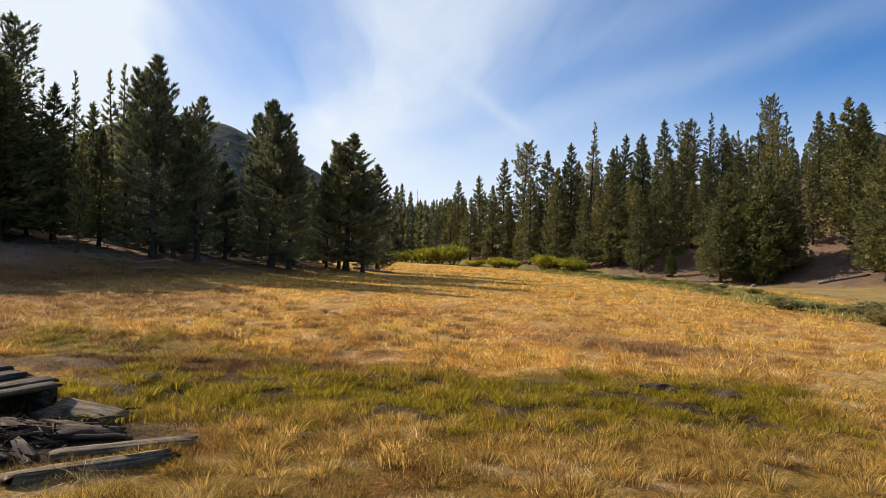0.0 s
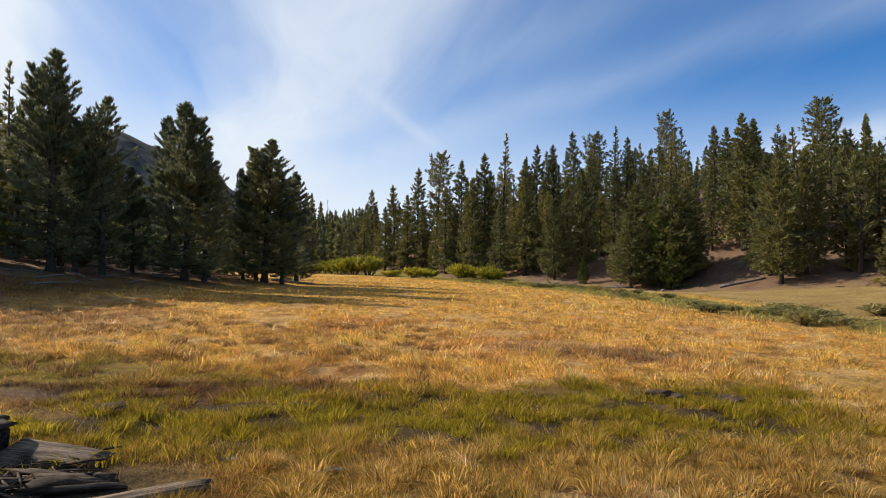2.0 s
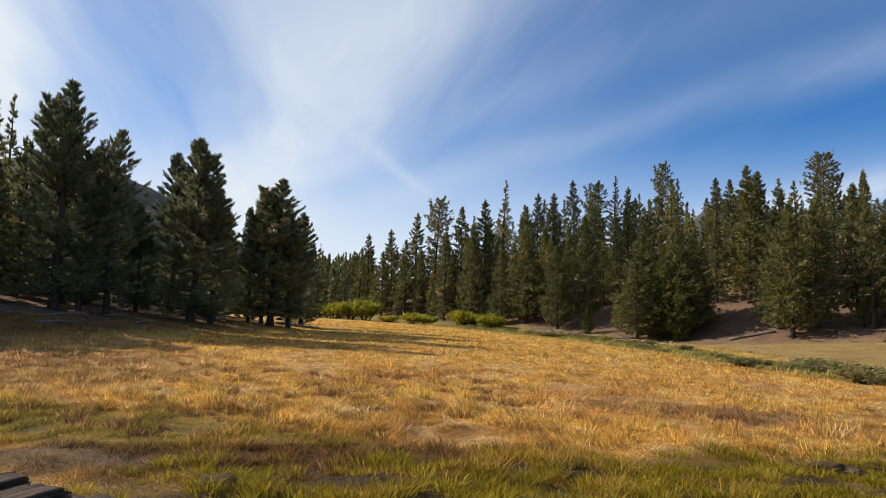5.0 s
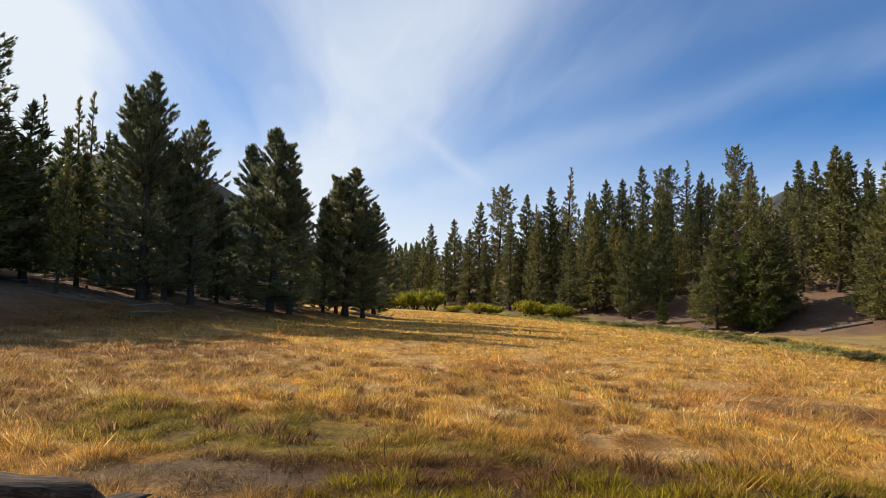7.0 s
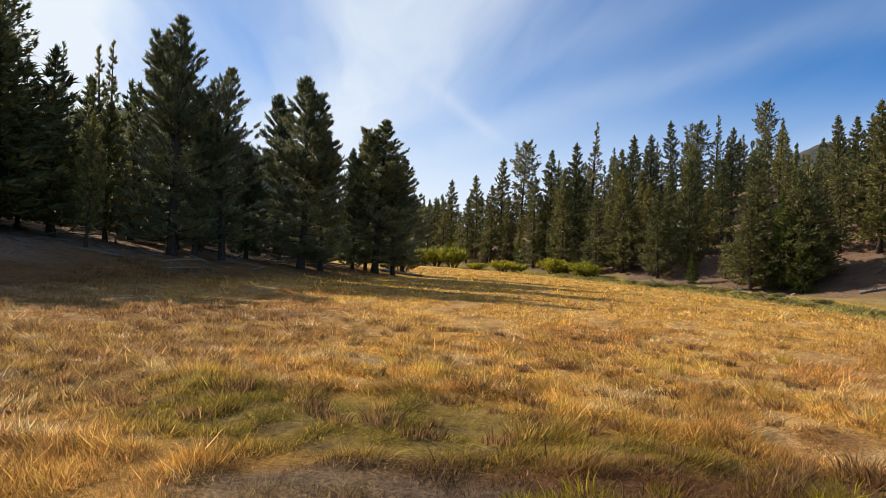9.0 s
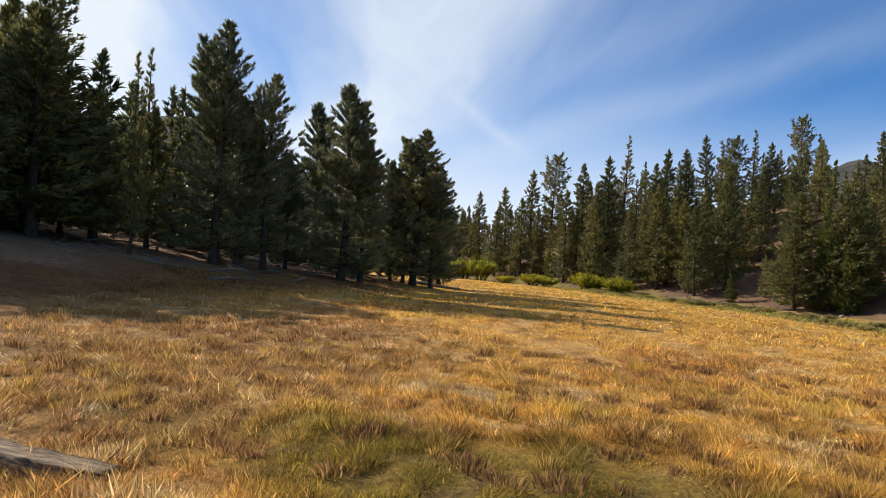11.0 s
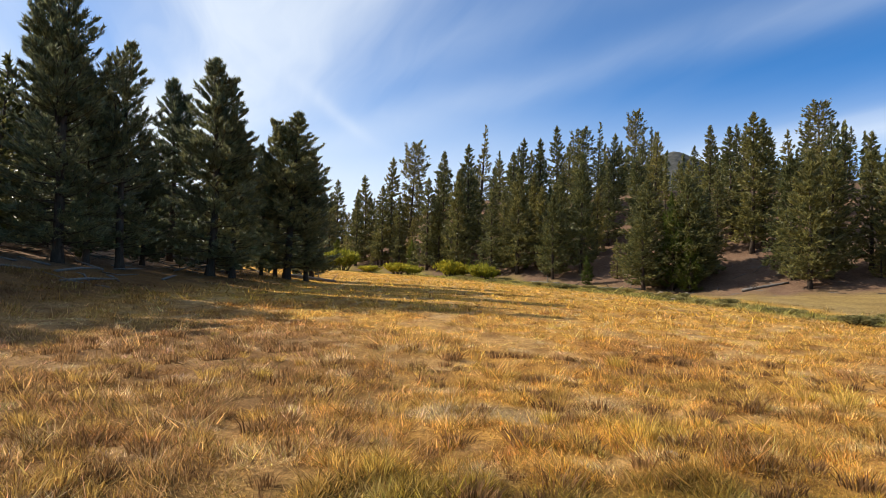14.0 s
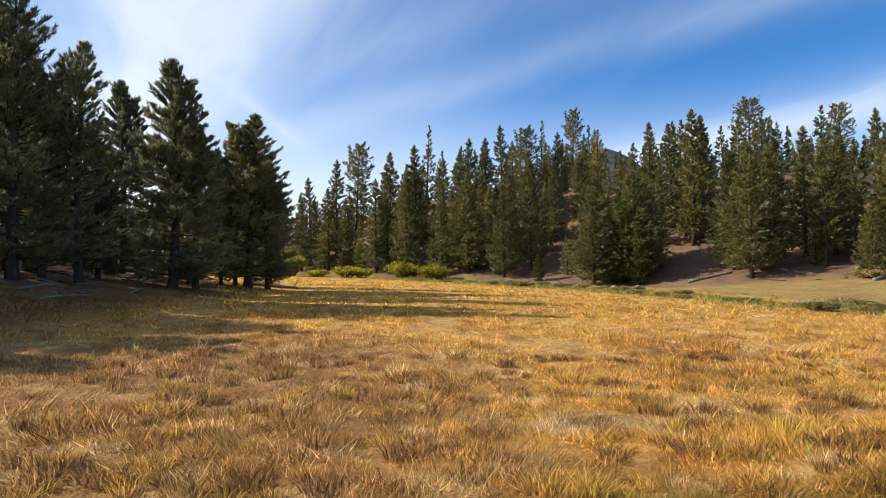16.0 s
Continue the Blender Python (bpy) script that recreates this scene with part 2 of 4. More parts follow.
def gather(pieces):
    """Joins (vertices, triangles) pairs into one."""
    vs, fs, base = [], [], 0
    for v, f in pieces:
        vs.append(v)
        fs.append(np.asarray(f) + base)
        base += len(v)
    return np.concatenate(vs), np.concatenate(fs)


# ---- the lie of the land ----
def smooth(a, b, v):
    t = np.clip((v - a) / (b - a), 0, 1)
    return t * t * (3 - 2 * t)


def land(x, y):
    """Height of the ground: a meadow that falls gently to a brook, a wooded slope behind it and a drier one facing it."""
    x, y = np.asarray(x, float), np.asarray(y, float)
    z = -0.028 * np.clip(x, -30, 45) - 0.0009 * np.clip(x, 0, 23) ** 2
    s, l = 0.754 * x + 0.656 * y, 0.656 * x - 0.754 * y
    z = z + 0.12 * np.clip(s - 45, 0, 22) * smooth(-48, -5, l)
    h = np.clip(s - 64, 0, 300)
    k = (0.46 - 0.26 * smooth(-42, -5, l)) * (1 - 0.75 * smooth(105, 175, -l))
    z = z + k * (np.sqrt(np.minimum(h, 40) ** 2 + 9) - 3) + 0.10 * (1 - smooth(105, 175, -l)) * np.clip(h - 40, 0, 260)
    d = np.maximum(0, -13 - x - 0.3 * np.maximum(0, 25 - y) - 0.85 * np.maximum(0, y - 52))
    z = z + 0.10 * np.minimum(d, 60) + 0.0012 * np.minimum(d, 60) ** 2 + 0.15 * np.clip(d - 60, 0, 140)
    return z


def waves(x, y, scale, seed):
    """Cheap smooth random field of about -1 to 1."""
    rng = np.random.RandomState(seed)
    total = np.zeros_like(x, dtype=float)
    for i in range(7):
        a, ph, f = rng.rand() * 6.283, rng.rand() * 6.283, scale * (0.6 + 1.1 * rng.rand())
        total += np.sin((x * np.cos(a) + y * np.sin(a)) * f + ph + 1.7 * np.sin((x * np.sin(a) - y * np.cos(a)) * f * 0.6 + ph))
    return total / 3.6


def hummocks(x, y):
    near = np.exp(-((x + 2) ** 2 + (y - 6) ** 2) / 900)
    return near * (0.045 * waves(x, y, 2.6, 3) + 0.03 * waves(x, y, 1.1, 4) + 0.018 * waves(x, y, 6.0, 57)) + 0.05 * waves(x, y, 0.35, 5)


def rise(x, y):
    return land(x, y) + hummocks(np.asarray(x, float), np.asarray(y, float))


def blob(x, y, cx, cy, rx, ry, turn=0.0, soft=0.5):
    c, s = math.cos(radians(turn)), math.sin(radians(turn))
    u, v = ((x - cx) * c + (y - cy) * s) / rx, (-(x - cx) * s + (y - cy) * c) / ry
    return 1 - smooth(1 - soft, 1 + soft, np.sqrt(u * u + v * v) + 0.22 * waves(x, y, 2.2 / min(rx, ry, 2.0), 9))


def wet_strip(x, y):
    """Share of the boggy ground with sedge that crosses the meadow."""
    mid = 6.6 + 0.36 * x - 0.012 * x * x
    return (1 - smooth(1.1, 2.4, np.abs(y - mid - 0.3 * waves(x, y, 1.2, 13)))) * smooth(-4.2, -2.8, x) * (1 - smooth(5.0, 8.0, x))


def mud(x, y):
    """Bare black mud between the sedge tufts."""
    return wet_strip(x, y) * smooth(-0.1, 0.5, waves(x, y, 4.6, 71))


def cover_at(x, y):
    """Colour of the plant cover and its height in metres, over the plan."""
    x, y = np.asarray(x, float), np.asarray(y, float)
    s, l = 0.754 * x + 0.656 * y, 0.656 * x - 0.754 * y
    col = np.empty(x.shape + (3,))
    col[...] = (0.76, 0.45, 0.12)                       # golden straw
    tall = np.full(x.shape, 0.15)

    def lay(m, c, h):
        nonlocal tall
        col[...] = col + (np.asarray(c) - col) * m[..., None]
        tall = tall + (h - tall) * m

    lay(smooth(0.0, 0.8, waves(x, y, 0.55, 11)) * 0.55, (0.46, 0.215, 0.075), 0.18)      # russet
    lay(smooth(0.1, 0.8, waves(x, y, 1.3, 12)) * 0.5, (0.78, 0.55, 0.27), 0.11)        # pale matted
    lay(smooth(24, 34, y) * 0.6, (0.66, 0.395, 0.07), 0.16)
    lay((1 - smooth(-9.5, -4.5, x)) * (1 - smooth(17, 24, y)) * 0.75, (0.37, 0.235, 0.12), 0.14)   # grey-brown side
    lay((1 - smooth(3.6, 6.2, y - 0.25 * x)) * smooth(-6, -3, x) * 0.85, (0.31, 0.21, 0.045), 0.12)         # trodden foreground
    lay(smooth(4, 9, x) * (1 - smooth(10, 16, y)) * 0.5, (0.46, 0.34, 0.09), 0.13)
    lay(smooth(0.15, 0.75, waves(x, y, 3.4, 21)) * 0.6, (0.32, 0.16, 0.055), 0.17)     # small russet and pale spots
    lay(smooth(0.35, 0.85, waves(x, y, 4.4, 22)) * 0.6, (0.80, 0.60, 0.33), 0.10)
    # wet green strip and the grazed green
    lay(wet_strip(x, y) * (0.70 + 0.3 * waves(x, y, 2.5, 14)).clip(0, 1), (0.25, 0.185, 0.022), 0.11)
    lay(blob(x, y, -4.6, 8.6, 3.2, 1.25, -8) * 0.85, (0.26, 0.205, 0.034), 0.11)
    lay(blob(x, y, -4.6, 8.0, 3.0, 1.2, -8) * smooth(0.2, 0.7, waves(x, y, 6.5, 23)) * 0.7, (0.15, 0.095, 0.06), 0.05)
    lay(blob(x, y, -2.4, 7.5, 2.5, 0.65, 12) * 0.9, (0.185, 0.092, 0.046), 0.12)
    lay(blob(x, y, -4.2, 6.9, 1.3, 0.5, 20) * 0.8, (0.17, 0.12, 0.08), 0.05)
    lay(blob(x, y, -1.6, 3.75, 1.25, 0.85, 20) * 0.95, (0.05, 0.038, 0.028), 0.05)      # rotten wood and mud
    lay(blob(x, y, 4.7, 13.2, 2.2, 1.0, 0) * 0.6, (0.22, 0.13, 0.08), 0.2)
    lay(blob(x, y, -5.9, 12.3, 1.2, 0.5, 0) * 0.8, (0.58, 0.46, 0.27), 0.1)
    # brook side
    line = np.where(l < -35, 50 - (l + 35) * 0.32, 50 - (l + 35) * 0.6)
    brook = (1 - smooth(3.2, 6.0, np.abs(s - line + 2.0 - 0.9 * waves(x, y, 0.3, 15)))) * smooth(-95, -70, l)
    lay(brook * 0.92, (0.31, 0.28, 0.085), 0.34)
    lay(smooth(56, 60, s) * (1 - smooth(-55, -42, l)) * 0.85, (0.34, 0.32, 0.06), 0.3)
    lay(smooth(3.5, 6.5, s - line) * smooth(-50, -40, l) * 0.85, (0.33, 0.25, 0.105), 0.16)
    gravel = blob(x, y, 26.5, 33.0, 10.5, 2.2, 25, 0.3)
    lay(gravel * 0.95, (0.46, 0.34, 0.22), 0.04)
    lay(blob(x, y, 30, 37.5, 11, 1.6, 24, 0.4) * 0.85, (0.27, 0.15, 0.10), 0.05)
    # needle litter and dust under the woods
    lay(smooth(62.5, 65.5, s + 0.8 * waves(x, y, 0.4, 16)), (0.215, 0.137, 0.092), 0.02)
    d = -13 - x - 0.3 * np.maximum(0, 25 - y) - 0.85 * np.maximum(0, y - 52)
    # russet grass below the near pines, with their shade painted into its colour
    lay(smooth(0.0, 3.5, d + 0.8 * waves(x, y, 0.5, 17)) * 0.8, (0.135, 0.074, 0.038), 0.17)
    # litter and dust higher up and deep in the woods
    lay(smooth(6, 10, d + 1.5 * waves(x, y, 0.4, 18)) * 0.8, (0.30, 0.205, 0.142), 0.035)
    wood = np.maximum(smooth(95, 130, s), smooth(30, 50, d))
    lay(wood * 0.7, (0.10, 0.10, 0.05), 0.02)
    return col, tall


def spread(lo, a, b, hi, step, grow):
    """Grid lines: even between a and b, then ever wider out to lo and hi."""
    mid = list(np.arange(a, b + step * 0.5, step))
    left, right, g = [], [], step
    while mid[0] - sum(left) - g > lo:
        g *= grow
        left.append(g)
    g = step
    while mid[-1] + sum(right) + g < hi:
        g *= grow
        right.append(g)
    xs = list(mid[0] - np.cumsum(left))[::-1] + mid + list(mid[-1] + np.cumsum(right))
    return np.array(xs)


def build_ground():
    xs, ys = spread(-2600, -14, 12, 2600, 0.28, 1.08), spread(-2600, -2, 18, 2600, 0.28, 1.08)
    gx, gy = np.meshgrid(xs, ys)
    gz = rise(gx, gy)
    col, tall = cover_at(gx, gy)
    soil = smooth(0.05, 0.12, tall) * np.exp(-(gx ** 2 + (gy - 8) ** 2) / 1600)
    col = col * (1 - soil[..., None] * np.array((0.26, 0.33, 0.42)))        # old brown thatch, plus shade between the tufts painted into the colour
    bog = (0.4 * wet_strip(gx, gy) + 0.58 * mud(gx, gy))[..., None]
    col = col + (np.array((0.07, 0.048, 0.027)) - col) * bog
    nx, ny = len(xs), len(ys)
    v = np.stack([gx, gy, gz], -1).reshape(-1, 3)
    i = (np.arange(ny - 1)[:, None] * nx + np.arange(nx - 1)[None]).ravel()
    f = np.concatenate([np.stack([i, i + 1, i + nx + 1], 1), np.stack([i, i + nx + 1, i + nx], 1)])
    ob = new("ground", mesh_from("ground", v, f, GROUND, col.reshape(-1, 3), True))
    tagged(ob, "golden and green autumn meadow between wooded slopes", "ground", kind="structure")


build_ground()


def build_mountain(label, az, half, far, top, seed, lean):
    """A bare ridge beyond the woods, centred on the bearing az."""
    a, r = np.linspace(-half, half, 140), np.linspace(0, 1, 40)
    ga, gr = np.meshgrid(a, r)
    crest = np.exp(-(ga / half / 0.58) ** 2) * (1 + lean * ga / half)
    rough = 0.03 * waves(ga * 4, gr * 9, 0.10, seed) + 0.010 * waves(ga * 4, gr * 14, 0.3, seed + 1) + 0.003 * waves(ga * 4, gr * 30, 1.5, seed + 2)
    h = top * (crest + rough) * np.sin(np.clip(gr, 0, 1) * np.pi * 0.5) ** 0.8 * (1 - smooth(0.7, 1.0, np.abs(ga) / half))
    dist = far * (0.72 + 0.5 * gr)
    ang = np.radians(az + ga)
    v = np.stack([dist * np.sin(ang), dist * np.cos(ang), h - 8], -1).reshape(-1, 3)
    n = len(a)
    i = (np.arange(len(r) - 1)[:, None] * n + np.arange(n - 1)[None]).ravel()
    f = np.concatenate([np.stack([i, i + 1, i + n + 1], 1), np.stack([i, i + n + 1, i + n], 1)])
    ob = new("mountain", mesh_from("mountain", v, f, ROCK, None, True))
    tagged(ob, label, "mountain", kind="structure")


build_mountain("bare grey-brown mountain ridge beyond the pines", -34.5, 30, 620, 152, 31, 0.1)
build_mountain("grey rocky summit beyond the wooded slope", 21.3, 12, 760, 163, 36, 0.05)


# ---- trees ----
def blades(rng, at, out, length, width, count, spreadout, lift):
    """Needle sprays: count thin triangles round each point in at, along out."""
    n = len(at)
    o = np.repeat(out, count, 0) + rng.normal(0, spreadout, (n * count, 3))
    o[:, 2] += lift
    o /= np.linalg.norm(o, axis=1, keepdims=True) + 1e-9
    p = np.repeat(at, count, 0) + rng.normal(0, 0.03, (n * count, 3))
    ln = np.repeat(length, count)[:, None] * rng.uniform(0.6, 1.25, (n * count, 1))
    side = np.cross(o, rng.normal(0, 1, (n * count, 3)))
    side /= np.linalg.norm(side, axis=1, keepdims=True) + 1e-9
    w = width * rng.uniform(0.7, 1.3, (n * count, 1)) * np.repeat(length, count)[:, None]
    v = np.stack([p - side * w * 0.5 - o * ln * 0.15, p + o * ln, p + side * w * 0.5 - o * ln * 0.15], 1).reshape(-1, 3)
    return v, np.arange(len(v)).reshape(-1, 3)


def conifer(seed, tall, reach, start, profile, branches, sprays, rise_low, rise_top, spray, tops=1, gaps=0.15, count=6, width=0.26, limbs=True, inner=0.72, twigs=0):
    """Meshes of one conifer: trunk with its limbs, and crown. profile: crown width over height, from its foot to its tip.
    twigs: upswept needle brushes on each branch, in place of an even cover."""
    rng = np.random.RandomState(seed)
    lean = rng.normal(0, 0.012, 2)
    wood, at, out, length = [], [], [], []
    zs = np.linspace(-0.4, tall * 0.985, 12)
    bend = rng.normal(0, 0.05, 2)

    def axis(z):
        u = np.asarray(z) / tall
        return np.stack([lean[0] * tall * u + bend[0] * np.sin(u * 5), lean[1] * tall * u + bend[1] * np.sin(u * 4), np.asarray(z, float)], -1)

    r0 = tall * 0.0135 + 0.04
    rad = r0 * (1 - np.clip(zs / tall, 0, 1)) ** 0.85 + 0.012
    rad[0] *= 1.5
    wood.append(tube(axis(zs), rad, 7))
    leaders = [(axis(0.0) * 0, start, 1.0, 1.0)]
    for k in range(tops - 1):
        a = rng.rand() * 6.283
        leaders.append((np.array([math.cos(a), math.sin(a), 0]) * reach * rng.uniform(0.25, 0.5), rng.uniform(0.45, 0.6), rng.uniform(0.86, 0.96), 0.6))
    for shift, u0, u1, share in leaders:
        nb = int(branches * share)
        if share < 1:
            pts = np.linspace(0, 1, 6)[:, None] * shift * np.array([1, 1, 0]) + axis(tall * (u0 - 0.12 + (u1 - u0 + 0.1) * np.linspace(0, 1, 6)))
            wood.append(tube(pts, np.linspace(r0 * 0.45, 0.012, 6), 5))
        for i in range(nb):
            q = (i + rng.rand()) / nb
            q = q ** 1.12
            u = u0 + (u1 - u0) * q
            if rng.rand() < gaps * 0.6:
                continue
            z = tall * u
            base = axis(z) + shift * np.array([1, 1, 0]) * (q * 0.8 + 0.2 if share < 1 else 0)
            ln = reach * np.interp(u, profile[0], profile[1]) * rng.uniform(0.62, 1.12) * share ** 0.5
            a = i * 2.39996 + rng.normal(0, 0.45)
            pitch = radians(rise_low + (rise_top - rise_low) * u ** 1.3 + rng.normal(0, 7))
            d = np.array([math.cos(a) * math.cos(pitch), math.sin(a) * math.cos(pitch), math.sin(pitch)])
            m = 4
            tt = np.linspace(0, 1, m)[:, None]
            line = base + d * ln * tt + np.array([0, 0, 1.0]) * ln * 0.22 * tt ** 2.2
            if limbs and ln > 0.6:
                wood.append(tube(line, np.linspace(0.012 + ln * 0.012, 0.006, m), 3))
            if twigs:
                nt = max(3, int(twigs * (0.35 + ln / reach)))
                tq = 1 - 0.85 * rng.rand(nt) ** 1.3
                tq[0] = 1.0
                p = np.stack([np.interp(tq, tt[:, 0], line[:, c]) for c in range(3)], 1)
                sidew = np.cross(d, [0, 0, 1.0])
                sidew /= np.linalg.norm(sidew) + 1e-9
                hand = rng.uniform(0.2, 1.0, nt) * np.where(rng.rand(nt) < 0.5, -1, 1) * (tq < 1)
                td = d * rng.uniform(0.5, 1.0, (nt, 1)) + sidew * hand[:, None] + np.array([0, 0, 1.0]) * rng.uniform(0.1, 0.75, (nt, 1))
                td /= np.linalg.norm(td, axis=1, keepdims=True)
                tl = (0.16 + 0.24 * ln * (1.25 - tq)) * rng.uniform(0.7, 1.3, nt)
                for share_along in (0.3, 0.65, 1.0):
                    at.append(p + td * (tl * share_along)[:, None])
                    out.append(td)
                    length.append(spray * rng.uniform(0.8, 1.2, nt))
                continue
            k = max(3, int(sprays * (0.35 + ln / reach)))
            tq = np.sort(1 - inner * rng.rand(k) ** 1.2 if ln > 0.7 else rng.uniform(0.05, 1.0, k))
            p = np.stack([np.interp(tq, tt[:, 0], line[:, c]) for c in range(3)], 1)
            sidew = np.cross(d, [0, 0, 1.0])
            sidew /= np.linalg.norm(sidew) + 1e-9
            off = rng.normal(0, 1, k) * ln * 0.20 * np.sin(np.pi * np.clip(tq * 0.85 + 0.12, 0, 1))
            p += sidew * off[:, None]
            p[:, 2] += rng.normal(0, 0.05 * ln + 0.03, k)
            at.append(p)
            dd = d * 0.9 + sidew * np.sign(off)[:, None] * 0.45
            out.append(dd)
            length.append(np.full(k, spray) * rng.uniform(0.75, 1.2, k) * (0.75 + 0.35 * min(1, ln)))
        tipz = axis(tall * u1) + shift * np.array([1, 1, 0])
        k = 7
        at.append(np.stack([tipz - np.array([0, 0, tall * 0.012 * j]) for j in range(k)]))
        out.append(np.tile([[0, 0, 1.0]], (k, 1)) + rng.normal(0, 0.2, (k, 3)))
        length.append(np.full(k, spray * 0.9))
    # bare dead limbs under the crown
    for i in range(9):
        u = rng.uniform(0.04, start + 0.12)
        a, ln = rng.rand() * 6.283, reach * rng.uniform(0.25, 0.7)
        d = np.array([math.cos(a), math.sin(a), rng.uniform(-0.25, 0.15)])
        tt = np.linspace(0, 1, 4)[:, None]
        wood.append(tube(axis(tall * u) + d * ln * tt - np.array([0, 0, 0.2]) * ln * tt ** 2, np.linspace(0.022, 0.006, 4), 3))
    at, out, length = np.concatenate(at), np.concatenate(out), np.concatenate(length)
    crown = blades(rng, at, out, length, width, count, 0.42, 0.34)
    return gather(wood), crown


FULL = ([0, 0.1, 0.28, 0.5, 0.75, 0.9, 1.0], [0.6, 0.9, 1.0, 0.82, 0.50, 0.25, 0.05])
SLIM = ([0, 0.08, 0.2, 0.45, 0.72, 0.9, 1.0], [0.6, 0.95, 1.0, 0.80, 0.48, 0.22, 0.04])
AIRY = ([0, 0.2, 0.4, 0.62, 0.82, 1.0], [0.5, 0.8, 1.0, 0.9, 0.5, 0.05])
FLAT = ([0, 0.25, 0.45, 0.7, 0.9, 1.0], [0.4, 0.75, 0.85, 1.0, 0.8, 0.3])
# seed, height, reach, crown foot, profile, branches, sprays, pitch low and high, spray length, tops, gaps, count, width
KINDS = [
    ("pine_tree", (1, 11, 2.3, 0.065, FULL, 175, 34, -8, 50, 0.175, 2, 0.25, 8, 0.23, True, 0.72, 13), PINE_NEEDLES, "tall dense dark green lodgepole pine on the slope"),
    ("pine_tree", (2, 10.5, 2.15, 0.05, FULL, 175, 36, -10, 50, 0.175, 2, 0.25, 8, 0.23, True, 0.72, 13), PINE_NEEDLES, "broad dark green pine with branches near the ground"),
    ("pine_tree", (3, 10.5, 2.0, 0.07, AIRY, 135, 32, -4, 54, 0.175, 2, 0.4, 8, 0.23, True, 0.72, 11), PINE_NEEDLES, "open-crowned dark pine with upswept branches"),
    ("fir_tree", (4, 15, 2.75, 0.09, SLIM, 150, 11, -14, 34, 0.39, 1, 0.06, 5, 0.42, False, 0.88), NEEDLES, "narrow dark green conifer with a pointed top"),
    ("fir_tree", (5, 15, 1.9, 0.22, SLIM, 80, 13, -10, 30, 0.36, 1, 0.35, 6, 0.26), NEEDLES, "tall sparse conifer with layered branches"),
    ("pine_tree", (6, 16, 2.8, 0.12, FLAT, 130, 16, -8, 28, 0.38, 1, 0.15, 5, 0.34, True, 0.85), NEEDLES, "old tall pine with a broad irregular top"),
    ("fir_tree", (7, 14, 1.1, 0.40, SLIM, 40, 5, -15, 20, 0.3, 1, 0.5, 5, 0.2), NEEDLES, "thin half-dead conifer with a nearly bare spire"),
    ("young_pine", (8, 6, 1.5, 0.03, FULL, 90, 12, 5, 60, 0.27, 1, 0.1, 6, 0.26), YOUNG_NEEDLES, "small bright green young pine at the wood's edge"),
    ("pine_tree", (9, 11, 2.55, 0.09, FULL, 140, 16, -8, 44, 0.32, 1, 0.1, 5, 0.36, False, 0.88), NEEDLES, "dense dark green pine at the wood's edge"),
    ("fir_tree", (10, 12, 2.3, 0.04, SLIM, 75, 7, -10, 40, 0.52, 1, 0.12, 4, 0.42, False, 0.85), NEEDLES, "dark conifer standing inside the wood"),
    ("fir_tree", (11, 12, 1.7, 0.14, AIRY, 70, 8, -5, 40, 0.50, 1, 0.25, 4, 0.4, False), NEEDLES, "dark open conifer standing inside the wood"),
]
MODELS = []
for kind_name, spec, leaf, text in KINDS:
    trunk, crown = conifer(*spec)
    MODELS.append((kind_name, spec[1], mesh_from("trunk", *trunk, BARK), mesh_from("crown", *crown, leaf), text))


def plant(x, y, h, kind, wide, group, rng):
    kind_name, base, trunk, crown, text = MODELS[kind]
    e = tagged(new(kind_name), text, "tree", group)
    part("trunk", trunk, e)
    part("crown", crown, e)
    k = h / base
    w = wide * (k * 0.5 + 0.5 * min(1.0, k)) * rng.uniform(0.92, 1.12)
    e.matrix_basis = Matrix.LocRotScale((x, y, float(rise(x, y)) - 0.05), Euler((rng.normal(0, 0.015), rng.normal(0, 0.015), rng.rand() * 6.283)), (w, w, k))


# x, y, height, kind, width
LEFT_NEAR_1 = [
    (-15.0, 48.0, 10.8, 0, 1.25), (-16.6, 47.8, 8.4, 1, 0.85), (-23.2, 68.0, 12.2, 10, 0.8), (-14.4, 54.6, 9.5, 1, 1.1),
    (-17.4, 39.8, 11.3, 1, 1.12), (-22.3, 47.2, 11.5, 1, 1.05), (-17.6, 44.0, 9.4, 1, 0.85), (-19.9, 34.9, 10.1, 2, 1.0),
    (-21.5, 32.8, 11.8, 0, 1.15), (-23.5, 36.5, 11.1, 1, 0.8), (-21.0, 40.0, 6.8, 1, 1),
]
LEFT_BACK_1 = [
    (-40.5, 48.0, 13.3, 4, 0.8), (-46.2, 61.5, 18.7, 4, 0.8), (-43.7, 56.7, 16.1, 4, 0.8), (-32.7, 33.4, 13.2, 5, 0.8),
    (-35.0, 33.8, 12.4, 8, 1), (-39.6, 43.4, 11.1, 4, 0.8), (-26.6, 30.9, 7.1, 8, 1), (-33.0, 41.3, 9.8, 10, 0.9),
    (-25.5, 33.2, 7.2, 8, 1), (-24.4, 40.3, 9.8, 8, 0.9), (-29.0, 31.4, 6.4, 8, 1), (-30.9, 43.0, 10.2, 10, 0.9),
    (-30.8, 48.0, 9.4, 9, 1), (-31.9, 31.3, 9.8, 8, 1), (-34.7, 31.2, 10.9, 8, 1), (-23.1, 28.7, 6.0, 10, 0.8),
    (-28.1, 52.1, 7.0, 9, 1), (-22.7, 59.3, 8.9, 3, 1),
]
